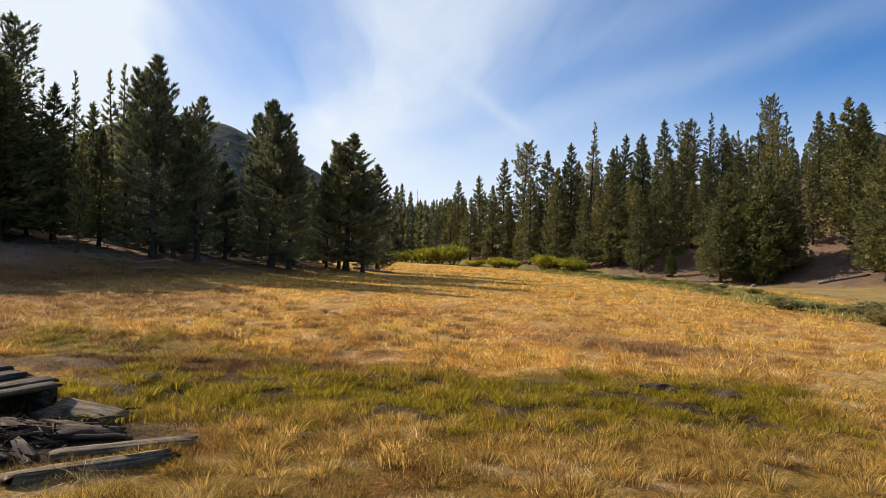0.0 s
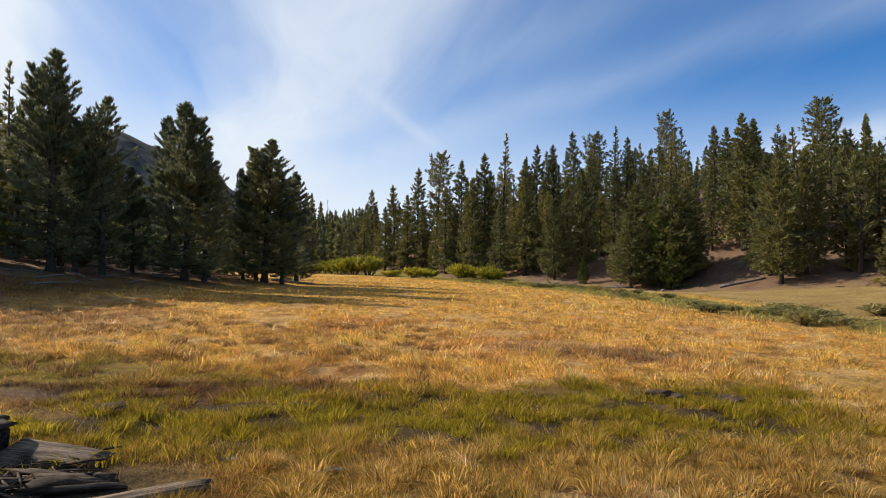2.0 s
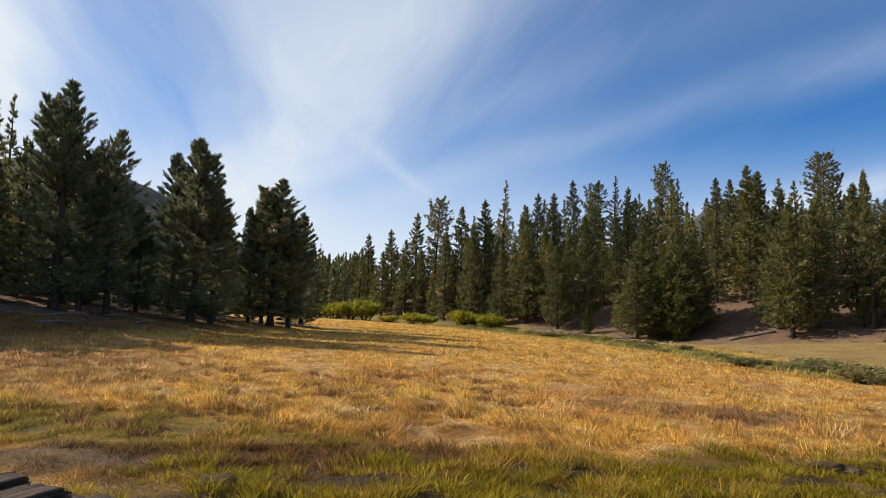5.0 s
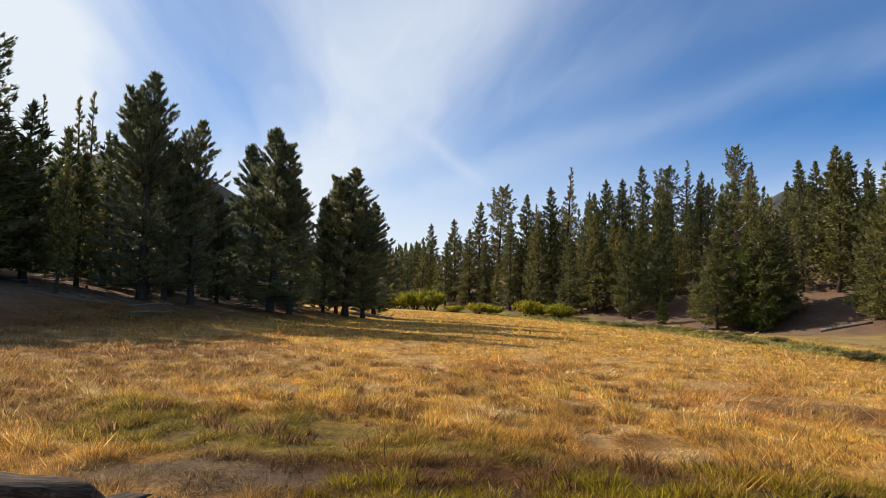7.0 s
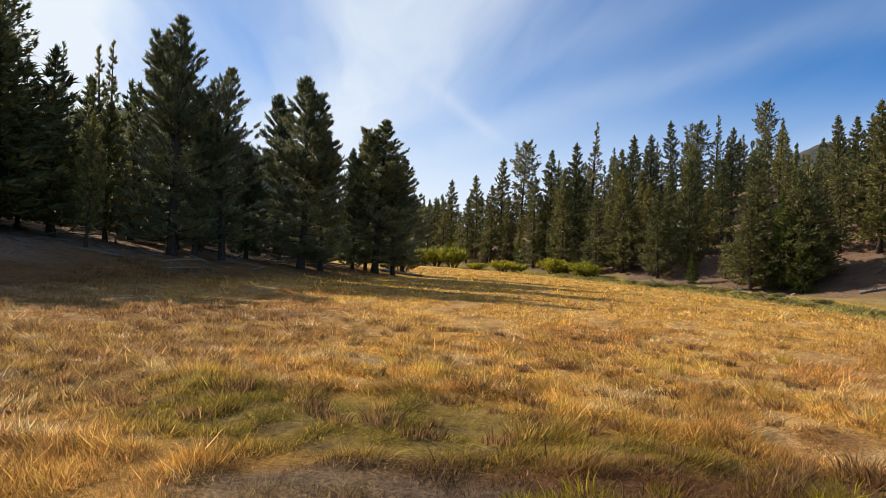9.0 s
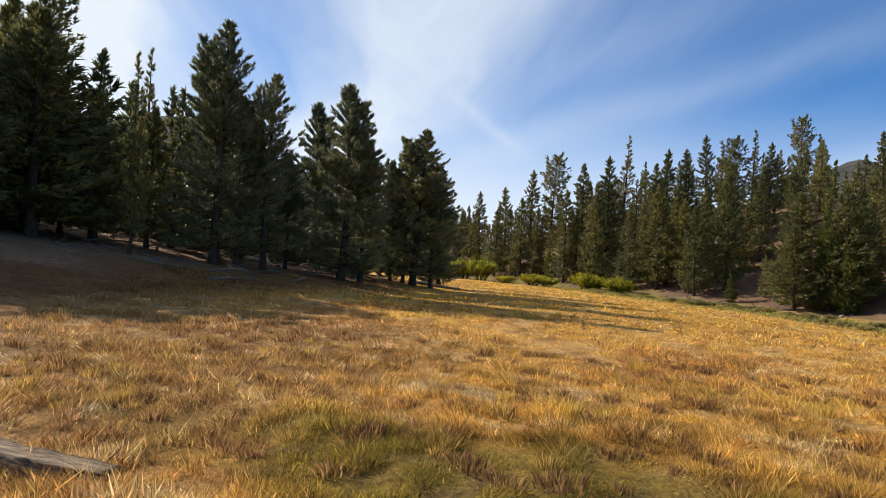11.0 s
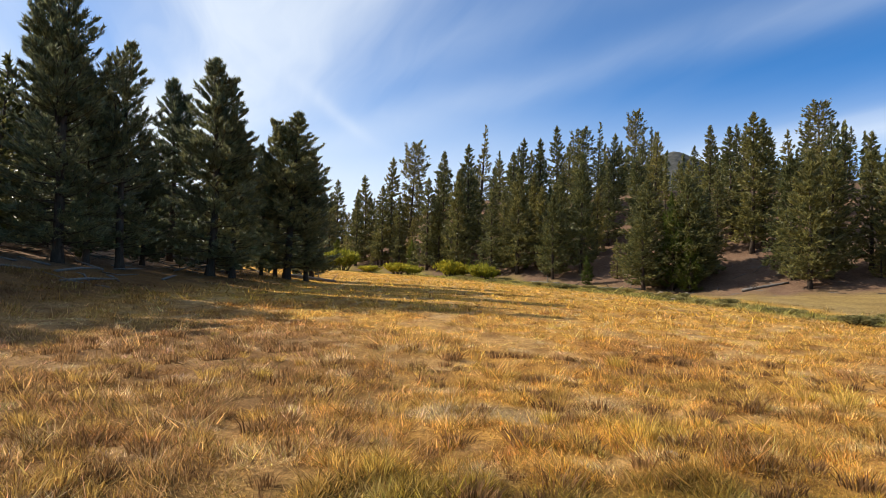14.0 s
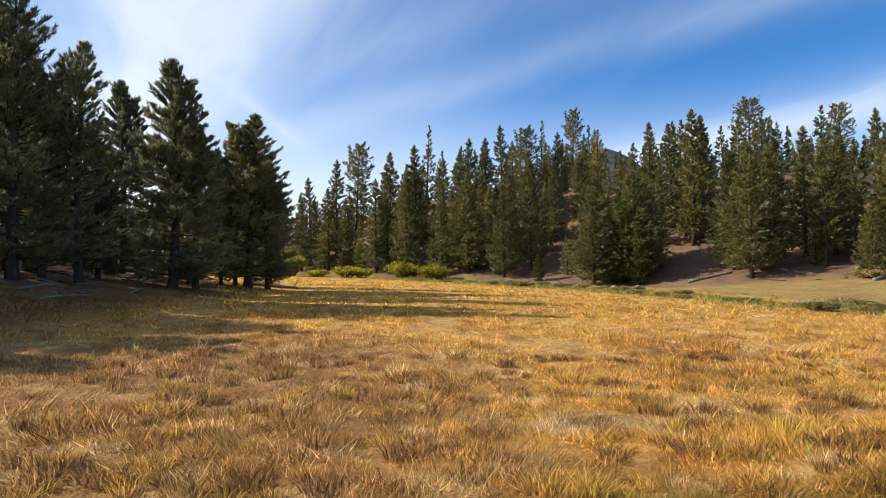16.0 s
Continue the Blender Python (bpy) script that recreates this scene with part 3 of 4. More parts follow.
LEFT_EDGE_1 = [
    (-13.9, 48.9, 8.6, 2, 1), (-15.9, 48.7, 7.6, 2, 1), (-16.5, 40.7, 8.8, 2, 1), (-20.9, 33.9, 8.6, 2, 1),
    (-30, 25, 10.5, 8, 1.35), (-33, 28, 11, 8, 1.3), (-27, 27.5, 9.8, 8, 1.3), (-35, 23, 12, 8, 1.3),
    (-31, 21, 10, 8, 1.3), (-27, 22.5, 9, 8, 1.3), (-29.2, 29.6, 10.5, 8, 1.1), (-38, 27, 11, 8, 1),
]
RIGHT_A_1 = [
    (-22.4, 138.6, 14.9, 3, 1.0), (-15.7, 124.8, 15.8, 3, 1.0), (-17.2, 121.9, 12.4, 3, 1.0), (-11.1, 124.0, 17.8, 3, 1.0),
    (-12.4, 118.0, 13.9, 3, 1.0), (-7.7, 126.2, 19.1, 5, 1.0), (-2.4, 111.0, 18.1, 3, 1.0), (1.8, 110.8, 18.0, 3, 1.0),
    (-0.2, 103.9, 15.3, 8, 1.0), (5.2, 125.1, 19.2, 4, 1.0), (8.5, 106.0, 15.6, 3, 1.0), (10.7, 109.7, 16.8, 3, 1.0),
    (13.5, 109.5, 16.0, 3, 1.0), (4.3, 97.2, 11.9, 3, 1.0), (7.6, 94.9, 14.0, 8, 1.0), (6.4, 99.4, 11.4, 3, 1.0),
    (-4.7, 107.5, 14.7, 3, 1.0), (17.8, 116.7, 16.4, 3, 1.0), (20.4, 110.7, 15.4, 5, 1.0),
]
RIGHT_A_2 = [
    (25.1, 117.4, 15.2, 4, 1.0), (25.9, 110.4, 13.6, 3, 1.0), (24.7, 130.1, 12.9, 6, 1.0), (45.1, 157.0, 20.2, 5, 1.0),
    (47.3, 151.4, 16.1, 4, 1.0), (35.6, 96.3, 13.4, 3, 1.0),
]
RIGHT_B_1 = [
    (34.7, 88.2, 14.1, 3, 1.0), (33.4, 80.5, 16.6, 3, 1.0), (35.3, 81.4, 15.3, 3, 1.0), (11.4, 89.1, 11.1, 8, 1.0),
    (15.1, 89.4, 14.3, 8, 1.0), (14.1, 96.6, 12.2, 3, 1.0), (20.2, 79.7, 12.2, 8, 1.3), (19.0, 76.8, 9.0, 8, 1.2), (25.4, 77.6, 10.5, 8, 1.2), (27.5, 79.5, 9.5, 3, 1.1), (23.1, 74.1, 6.2, 7, 1.0),
    (23.8, 75.5, 12.5, 8, 1.3), (22.0, 76.1, 10.7, 7, 1.0), (30.7, 83.6, 10.2, 3, 1.0), (35.1, 87.7, 8.7, 3, 1.0),
    (32.0, 69.9, 12.6, 8, 1.0), (18.7, 94.3, 9.4, 3, 1.0), (21.2, 97.6, 11.6, 3, 1.0), (26.4, 100.7, 11.1, 3, 1.0),
    (11.3, 101.4, 12.3, 3, 1.0), (18.2, 101.1, 13.7, 3, 1.0), (-3.4, 110.6, 11.0, 3, 1.0),
]
RIGHT_B_2 = [
    (-9.3, 115.8, 11.8, 3, 1.0),
]
RIGHT_C_1 = [
    (48.3, 90.9, 13.0, 5, 1.0), (59.5, 87.1, 11.1, 5, 1.0), (45.0, 70.2, 12.6, 3, 1.0), (50.0, 67.6, 11.6, 3, 1.0),
    (55.0, 71.0, 10.6, 3, 1.0), (53.6, 66.4, 10.5, 8, 1.0), (52.3, 61.8, 11.9, 3, 1.0), (57.6, 64.9, 12.1, 3, 1.0),
    (62.8, 68.0, 12.7, 3, 1.0), (66.2, 70.2, 13.3, 3, 1.0), (31.4, 66.0, 13.1, 8, 1.0), (37.1, 57.2, 6.6, 8, 1.0),
    (44.5, 51.0, 8.7, 8, 1.0), (42.1, 56.8, 9.7, 3, 1.0), (40.8, 65.9, 11.8, 3, 1.0), (38.4, 67.2, 13.6, 3, 1.0),
    (43.4, 61.4, 10.8, 8, 1.0), (45.5, 57.4, 9.5, 3, 1.0), (49.2, 59.3, 9.8, 8, 1.0),
]
RIGHT_C_2 = [
    (49.0, 53.5, 9.6, 8, 1.0), (34.4, 67.2, 12.7, 8, 1.0), (46.9, 49.7, 9.1, 8, 1.0), (37.6, 63.4, 11.9, 10, 1.0),
    (43.6, 48.9, 3.3, 7, 1.0), (39.9, 53.2, 2.9, 7, 1.0),
]
VALLEY_1 = [
    (-49.4, 181.2, 19.9, 3, 1.0), (-50.2, 191.4, 21.0, 3, 1.0), (-48.1, 171.1, 16.8, 3, 1.0), (-50.5, 201.6, 19.0, 3, 1.0),
    (-52.3, 221.8, 20.4, 6, 1.0), (-46.9, 207.7, 16.0, 3, 1.0), (-50.0, 232.6, 15.8, 3, 1.0), (-43.7, 213.6, 13.3, 3, 1.0),
    (-37.7, 194.4, 11.4, 3, 1.0), (-46.6, 161.1, 15.6, 3, 1.0), (-43.7, 182.7, 13.4, 3, 1.0), (-31.3, 175.3, 11.3, 3, 1.0),
    (-29.9, 160.3, 11.8, 3, 1.0), (-57.4, 189.2, 18.4, 3, 1.0), (-56.4, 179.0, 17.3, 3, 1.0),
]
tree_rng = np.random.RandomState(77)
for rows, group in ((LEFT_NEAR_1, "pines on the near slope"), (LEFT_BACK_1 + LEFT_EDGE_1, "pines on the near slope"), (RIGHT_A_1 + RIGHT_A_2 + RIGHT_B_1 + RIGHT_B_2, "conifers across the brook"),
                    (RIGHT_C_1 + RIGHT_C_2, "conifers across the brook"), (VALLEY_1, "conifers up the valley")):
    for x, y, h, kind, wide in rows:
        plant(x, y, max(h, 2.0), kind, wide, group, tree_rng)


def wood_behind(count, inside, low, high, kinds, group, seed):
    """Trees that fill the slope behind the edge."""
    rng = np.random.RandomState(seed)
    done = []
    while len(done) < count:
        x, y = inside(rng)
        if all((x - a) ** 2 + (y - b) ** 2 > 9 for a, b in done):
            done.append((x, y))
            plant(x, y, rng.uniform(low, high), kinds[rng.randint(len(kinds))], 1.0, group, rng)


def slope_right(rng):
    while True:
        s, l = 68 + 44 * rng.rand() ** 1.4, rng.uniform(-122, 10)
        if not (-47 < l < -24 and s < 84):        # the open dusty slope
            return 0.754 * s + 0.656 * l, 0.656 * s - 0.754 * l


def edge_right(rng):
    while True:
        s, l = rng.uniform(66, 72), rng.uniform(-120, 12)
        if not -46 < l < -26:
            return 0.754 * s + 0.656 * l, 0.656 * s - 0.754 * l


def slope_left(rng):
    y = rng.uniform(17, 75)
    return -26 - 30 * rng.rand() ** 1.2 - 0.7 * max(0, y - 52), y


def saplings_left(rng):
    y = rng.uniform(28, 56)
    return -18.5 - 16 * rng.rand() - 0.5 * max(0, 36 - y) * 0.6, y


wood_behind(110, slope_right, 7.5, 11.5, (9, 9, 10), "conifers across the brook", 5)
wood_behind(26, edge_right, 1.8, 5.5, (7, 9, 7), "young conifers across the brook", 9)
wood_behind(66, slope_left, 6.5, 10.0, (9, 10, 9), "pines on the near slope", 6)
wood_behind(14, saplings_left, 0.9, 3.0, (7, 7, 10), "young pines on the near slope", 7)


def far_wood():
    """Small conifers of the distant slopes, too many to count."""
    rng = np.random.RandomState(12)
    pieces = []
    spots = []
    for i in range(560):                       # up the valley
        far, az = rng.uniform(150, 330), radians(rng.uniform(-34, -9))
        spots.append((far * math.sin(az), far * math.cos(az), rng.uniform(0.050, 0.078) * far))
    for i in range(420):                       # ridge behind
        s, l = rng.uniform(112, 330), rng.uniform(-105, 60)
        spots.append((0.754 * s + 0.656 * l, 0.656 * s - 0.754 * l, rng.uniform(6, 11)))
    for i in range(200):                       # slope on the sunny side
        d, y = rng.uniform(45, 150), rng.uniform(20, 190)
        spots.append((-13 - d - 0.85 * max(0, y - 52), y, rng.uniform(6, 10)))
    for x, y, h in spots:
        z = float(land(x, y))
        n = 84
        u = rng.rand(n) ** 0.8 * 0.92 + 0.05
        a = rng.rand(n) * 6.283
        o = np.stack([np.cos(a), np.sin(a), rng.uniform(-0.25, 0.35, n)], 1)
        r = h * 0.13 * (1 - u) ** 0.75
        p = np.stack([np.full(n, x), np.full(n, y), z + u * h], 1) + o * (r * rng.rand(n))[:, None] * 0.4
        ln = (r * 0.9 + 0.25)[:, None]
        sd = np.stack([-np.sin(a), np.cos(a), np.zeros(n)], 1) * ln * 0.42
        up = np.array([0, 0, 1.0]) * h * 0.035
        v = np.stack([p - sd + up * 0, p + o * ln, p + sd + up * 2], 1).reshape(-1, 3)
        pieces.append((v, np.arange(n * 3).reshape(-1, 3)))
        pieces.append(tube([(x, y, z - 0.3), (x, y, z + h)], [h * 0.012, 0.02], 4))
    v, f = gather(pieces)
    tagged(new("distant_woods", mesh_from("distant_woods", v, f, NEEDLES)), "dark green conifer woods on the distant slopes", "trees", kind="stuff")


far_wood()


# ---- shrubs ----
def shrub_mesh(name, seed, leaf, stems, count, size):
    rng = np.random.RandomState(seed)
    a, r = rng.rand(stems) * 6.283, rng.rand(stems) ** 0.5
    tip = np.stack([np.cos(a) * r, np.sin(a) * r, 0.55 + 0.45 * np.sqrt(1 - r * r) * rng.uniform(0.7, 1.1, stems)], 1)
    wood = [tube([(0.3 * t[0], 0.3 * t[1], -0.08), t * np.array([0.8, 0.8, 0.6]), t], [0.02, 0.012, 0.004], 3) for t in tip[::3]]
    p = np.concatenate([tip * np.array([1, 1, 1]) * k + np.array([0, 0, 0.0]) for k in (0.45, 0.62, 0.78, 0.9, 1.0)])
    o = p / np.linalg.norm(p, axis=1, keepdims=True)
    v, f = blades(rng, p + rng.normal(0, 0.06, p.shape), o, np.full(len(p), size), 0.45, count, 0.7, 0.35)
    v[:, 2] = np.maximum(v[:, 2], -0.03)
    return mesh_from("branching", *gather(wood), BARK), mesh_from("foliage", v, f, leaf)


WILLOWS = [shrub_mesh("willow", 3, WILLOW, 90, 4, 0.20), shrub_mesh("willow", 4, WILLOW, 70, 4, 0.22)]
SAGES = [shrub_mesh("sage", 5, SAGE, 70, 4, 0.22)]


def shrub(name, model, x, y, wide, tall, text, group, rng):
    e = tagged(new(name), text, "shrub", group)
    part("branching", model[0], e)
    part("foliage", model[1], e)
    e.matrix_basis = Matrix.LocRotScale((x, y, float(rise(x, y))), Euler((0, 0, rng.rand() * 6.283)), (wide, wide, tall))


bush_rng = np.random.RandomState(4)
for x, y, w, h in ((-25, 116, 3.4, 2.4), (-21.5, 113, 3.2, 2.8), (-18.2, 110.5, 2.8, 3.0), (-28.5, 119, 3.0, 1.8), (-32, 122, 2.6, 1.5), (-9.2, 101.5, 2.3, 1.5), (-6.9, 100.5, 1.8, 1.2), (-1.6, 96.2, 2.3, 2.1),
                   (-0.4, 97.6, 1.8, 1.7), (2.3, 93.0, 2.0, 1.9), (3.5, 92.5, 1.5, 1.5), (-13.5, 105, 1.8, 1.0)):
    shrub("willow_bush", WILLOWS[int(bush_rng.rand() * 2)], x, y, w, h, "yellow-green willow bush beside the brook", "willow bushes", bush_rng)
for x, y, w, h in ((14.8, 26.5, 0.7, 0.5), (16.0, 26.2, 0.6, 0.4), (39.6, 57.4, 2.4, 1.0), (36.0, 56.0, 1.6, 0.7), (15.5, 18.6, 0.7, 0.35), (17.5, 31.0, 1.1, 0.55), (20, 39.5, 1.4, 0.5), (13.4, 33.5, 0.9, 0.4), (26.0, 40.0, 1.5, 0.6), (44.0, 50.0, 1.6, 0.7)):
    shrub("brookside_shrub", SAGES[0], x, y, w, h, "low grey-green shrub on the brook's bank", "brookside shrubs", bush_rng)


for i in range(48):
    l = bush_rng.uniform(-72, -8)
    s = (50 - (l + 35) * 0.32 if l < -35 else 50 - (l + 35) * 0.6) - 2 + bush_rng.normal(0, 1.6)
    shrub("brookside_shrub", SAGES[0], 0.754 * s + 0.656 * l, 0.656 * s - 0.754 * l, bush_rng.uniform(0.4, 1.15), bush_rng.uniform(0.2, 0.45), "low grey-green shrub on the brook's bank", "brookside shrubs", bush_rng)


# ---- old timbers ----
def timber(length, wide, thick, seed, ragged=0.03):
    """A split, worn beam along x with uneven faces and broken ends."""
    rng = np.random.RandomState(seed)
    nx, ny = max(6, int(length / 0.10)), 8
    prof = [(-0.5, -0.5), (0, -0.52), (0.5, -0.5), (0.52, 0), (0.5, 0.5), (0.12, 0.53), (-0.15, 0.47), (-0.5, 0.5), (-0.52, 0)]
    m = len(prof)
    v = []
    drift = rng.normal(0, ragged, (m, 2))
    for i in range(nx + 1):
        drift = drift * 0.86 + rng.normal(0, ragged * 0.5, (m, 2))
        end = 0.9 if i in (0, nx) else 1.0
        for k, (py, pz) in enumerate(prof):
            x = length * (i / nx - 0.5) + (rng.normal(0, ragged * 1.6) if i in (0, nx) else 0)
            v.append((x, (py * wide + drift[k, 0] * wide * 3) * end, (pz * thick + drift[k, 1] * thick * 2) * end))
    f = []
    for i in range(nx):
        for k in range(m):
            a, b = i * m + k, i * m + (k + 1) % m
            f += [(a, b, b + m), (a, b + m, a + m)]
    f += [(0, k + 1, k) for k in range(1, m - 1)] + [(nx * m, nx * m + k, nx * m + k + 1) for k in range(1, m - 1)]
    return np.array(v), np.array(f)


def lay_timber(name, a, b, wide, thick, seed, mat, parent=None, text="", roll=0.0, ragged=0.03):
    """A timber from a to b: centre line of its underside."""
    a, b = Vector(a), Vector(b)
    d = b - a
    me = mesh_from(name, *timber(d.length, wide, thick, seed, ragged), mat)
    ob = new(name, me)
    rot = d.to_track_quat("X", "Z").to_matrix().to_4x4() @ pose(0, 0, 0, roll, 0, 0)
    m = Matrix.Translation((a + b) / 2) @ rot @ Matrix.Translation((0, 0, thick / 2))
    if parent:
        ob.parent = parent
    else:
        tagged(ob, text, "timber")
    ob.matrix_basis = m
    return ob


def gz(x, y, up=0.0):
    return (x, y, float(rise(x, y)) + up)


def build_deck():
    """The collapsed end of a small plank bridge."""
    deck = tagged(new("plank_bridge"), "collapsed old plank bridge deck of dark weathered boards", "bridge")
    ex, ey = Vector((-0.955, 0.297, 0)), Vector((-0.297, -0.955, 0))
    corner = Vector((-2.14, 4.72, 0))
    rng = np.random.RandomState(8)
    for i in range(9):
        back, front = rng.uniform(-0.05, 0.06), 1.05 + rng.uniform(-0.08, 0.06)
        c = corner + ex * (0.11 + i * 0.215)
        p, q = c + ey * back, c + ey * front
        z = 0.30 + i * 0.012 + rng.normal(0, 0.008)
        lay_timber("plank", (p.x, p.y, z + 0.02), (q.x, q.y, z), 0.195, 0.05, 40 + i, TIMBER, deck, ragged=0.02)
    for k, depth in enumerate((0.12, 0.9)):
        p, q = corner + ey * depth + ex * 0.05, corner + ey * depth + ex * 1.95
        lay_timber("joist", (p.x, p.y, 0.10), (q.x, q.y, 0.13), 0.15, 0.19, 60 + k, TIMBER, deck)
    for k, (u, w) in enumerate(((0.25, 0.12), (1.75, 0.12), (0.3, 0.9), (1.75, 0.9))):
        p = corner + ex * u + ey * w
        lay_timber("post", (p.x, p.y, -0.12), (p.x + 0.01, p.y, 0.15), 0.14, 0.14, 70 + k, TIMBER, deck)


build_deck()
lay_timber("split_slab", gz(-2.20, 4.52, 0.10), gz(-1.32, 4.50, -0.03), 0.34, 0.075, 81, PALE_TIMBER, None, "pale split log slab leaning against the old bridge", 14, 0.05)
lay_timber("beam", gz(-1.02, 3.32, 0.01), gz(-0.24, 4.12, 0.0), 0.13, 0.075, 82, PALE_TIMBER, None, "grey weathered beam lying in the wet grass", 4, 0.018)
lay_timber("beam", gz(-0.88, 2.72, -0.02), gz(-0.14, 3.72, -0.03), 0.20, 0.10, 83, PALE_TIMBER, None, "split weathered beam lying in the wet grass", -6, 0.035)
lay_timber("log", gz(-4.62, 5.86, 0.0), gz(-5.55, 5.46, 0.03), 0.28, 0.21, 84, TIMBER, None, "dark grey old log lying in dry grass", 0, 0.04)
lay_timber("log", gz(-7.45, 7.55, -0.03), gz(-9.4, 7.75, -0.02), 0.24, 0.12, 85, PALE_TIMBER, None, "bleached pale log lying in dry grass", 0, 0.04)


heap_rng = np.random.RandomState(19)
for i in range(16):
    x, y, a = heap_rng.uniform(-2.35, -1.15), heap_rng.uniform(3.15, 4.25), heap_rng.normal(0.35, 0.5)
    ln, thick = heap_rng.uniform(0.4, 0.95), heap_rng.uniform(0.04, 0.08)
    dx, dy, up = math.cos(a) * ln * 0.5, math.sin(a) * ln * 0.5, 0.07 * heap_rng.rand() * (1 - abs(x + 1.9))
    lay_timber("broken_board", gz(x - dx, y - dy, up + 0.02), gz(x + dx, y + dy, up - 0.03), heap_rng.uniform(0.07, 0.16), thick, 300 + i, TIMBER, None,
               "dark rotten board broken off the old bridge", heap_rng.normal(0, 14), 0.06)


def debris():
    """Broken sticks and bark heaped under the bridge end."""
    rng = np.random.RandomState(21)
    pieces = []
    for i in range(170):
        x, y = rng.normal(-1.75, 0.27), rng.normal(3.95, 0.33)
        a, ln = rng.normal(0.5, 1.1), rng.uniform(0.06, 0.5)
        z = float(rise(x, y)) + rng.uniform(0.0, 0.08)
        d = np.array([math.cos(a), math.sin(a), rng.normal(0, 0.08)]) * ln * 0.5
        c = np.array([x, y, z])
        r = rng.uniform(0.004, 0.014)
        pieces.append(tube([c - d, c + rng.normal(0, 0.01, 3), c + d], [r, r * 1.1, r * 0.7], 5))
    v, f = gather(pieces)
    tagged(new("broken_sticks", mesh_from("broken_sticks", v, f, TIMBER)), "heap of broken grey sticks and bark in the mud", "sticks", kind="stuff")


debris()


def puddle(x, y, rx, ry, seed):
    rng = np.random.RandomState(seed)
    n = 22
    a = np.arange(n) * 6.2832 / n
    r = 1 + 0.25 * np.sin(a * 3 + rng.rand() * 6) + 0.12 * rng.normal(0, 1, n)
    z = float(rise(x, y)) + 0.03
    v = np.concatenate([[[x, y, z]], np.stack([x + rx * r * np.cos(a), y + ry * r * np.sin(a), np.full(n, z)], 1)])
    f = [(0, k + 1, (k + 1) % n + 1) for k in range(n)]
    tagged(new("water", mesh_from("water", v, f, WATER)), "small dark puddle between grass tufts", "water", kind="structure")


for i, (x, y, rx, ry) in enumerate(((0.55, 4.72, 0.17, 0.07), (-0.30, 4.85, 0.13, 0.06), (-0.7, 5.0, 0.10, 0.06))):
    puddle(x, y, rx, ry, 90 + i)


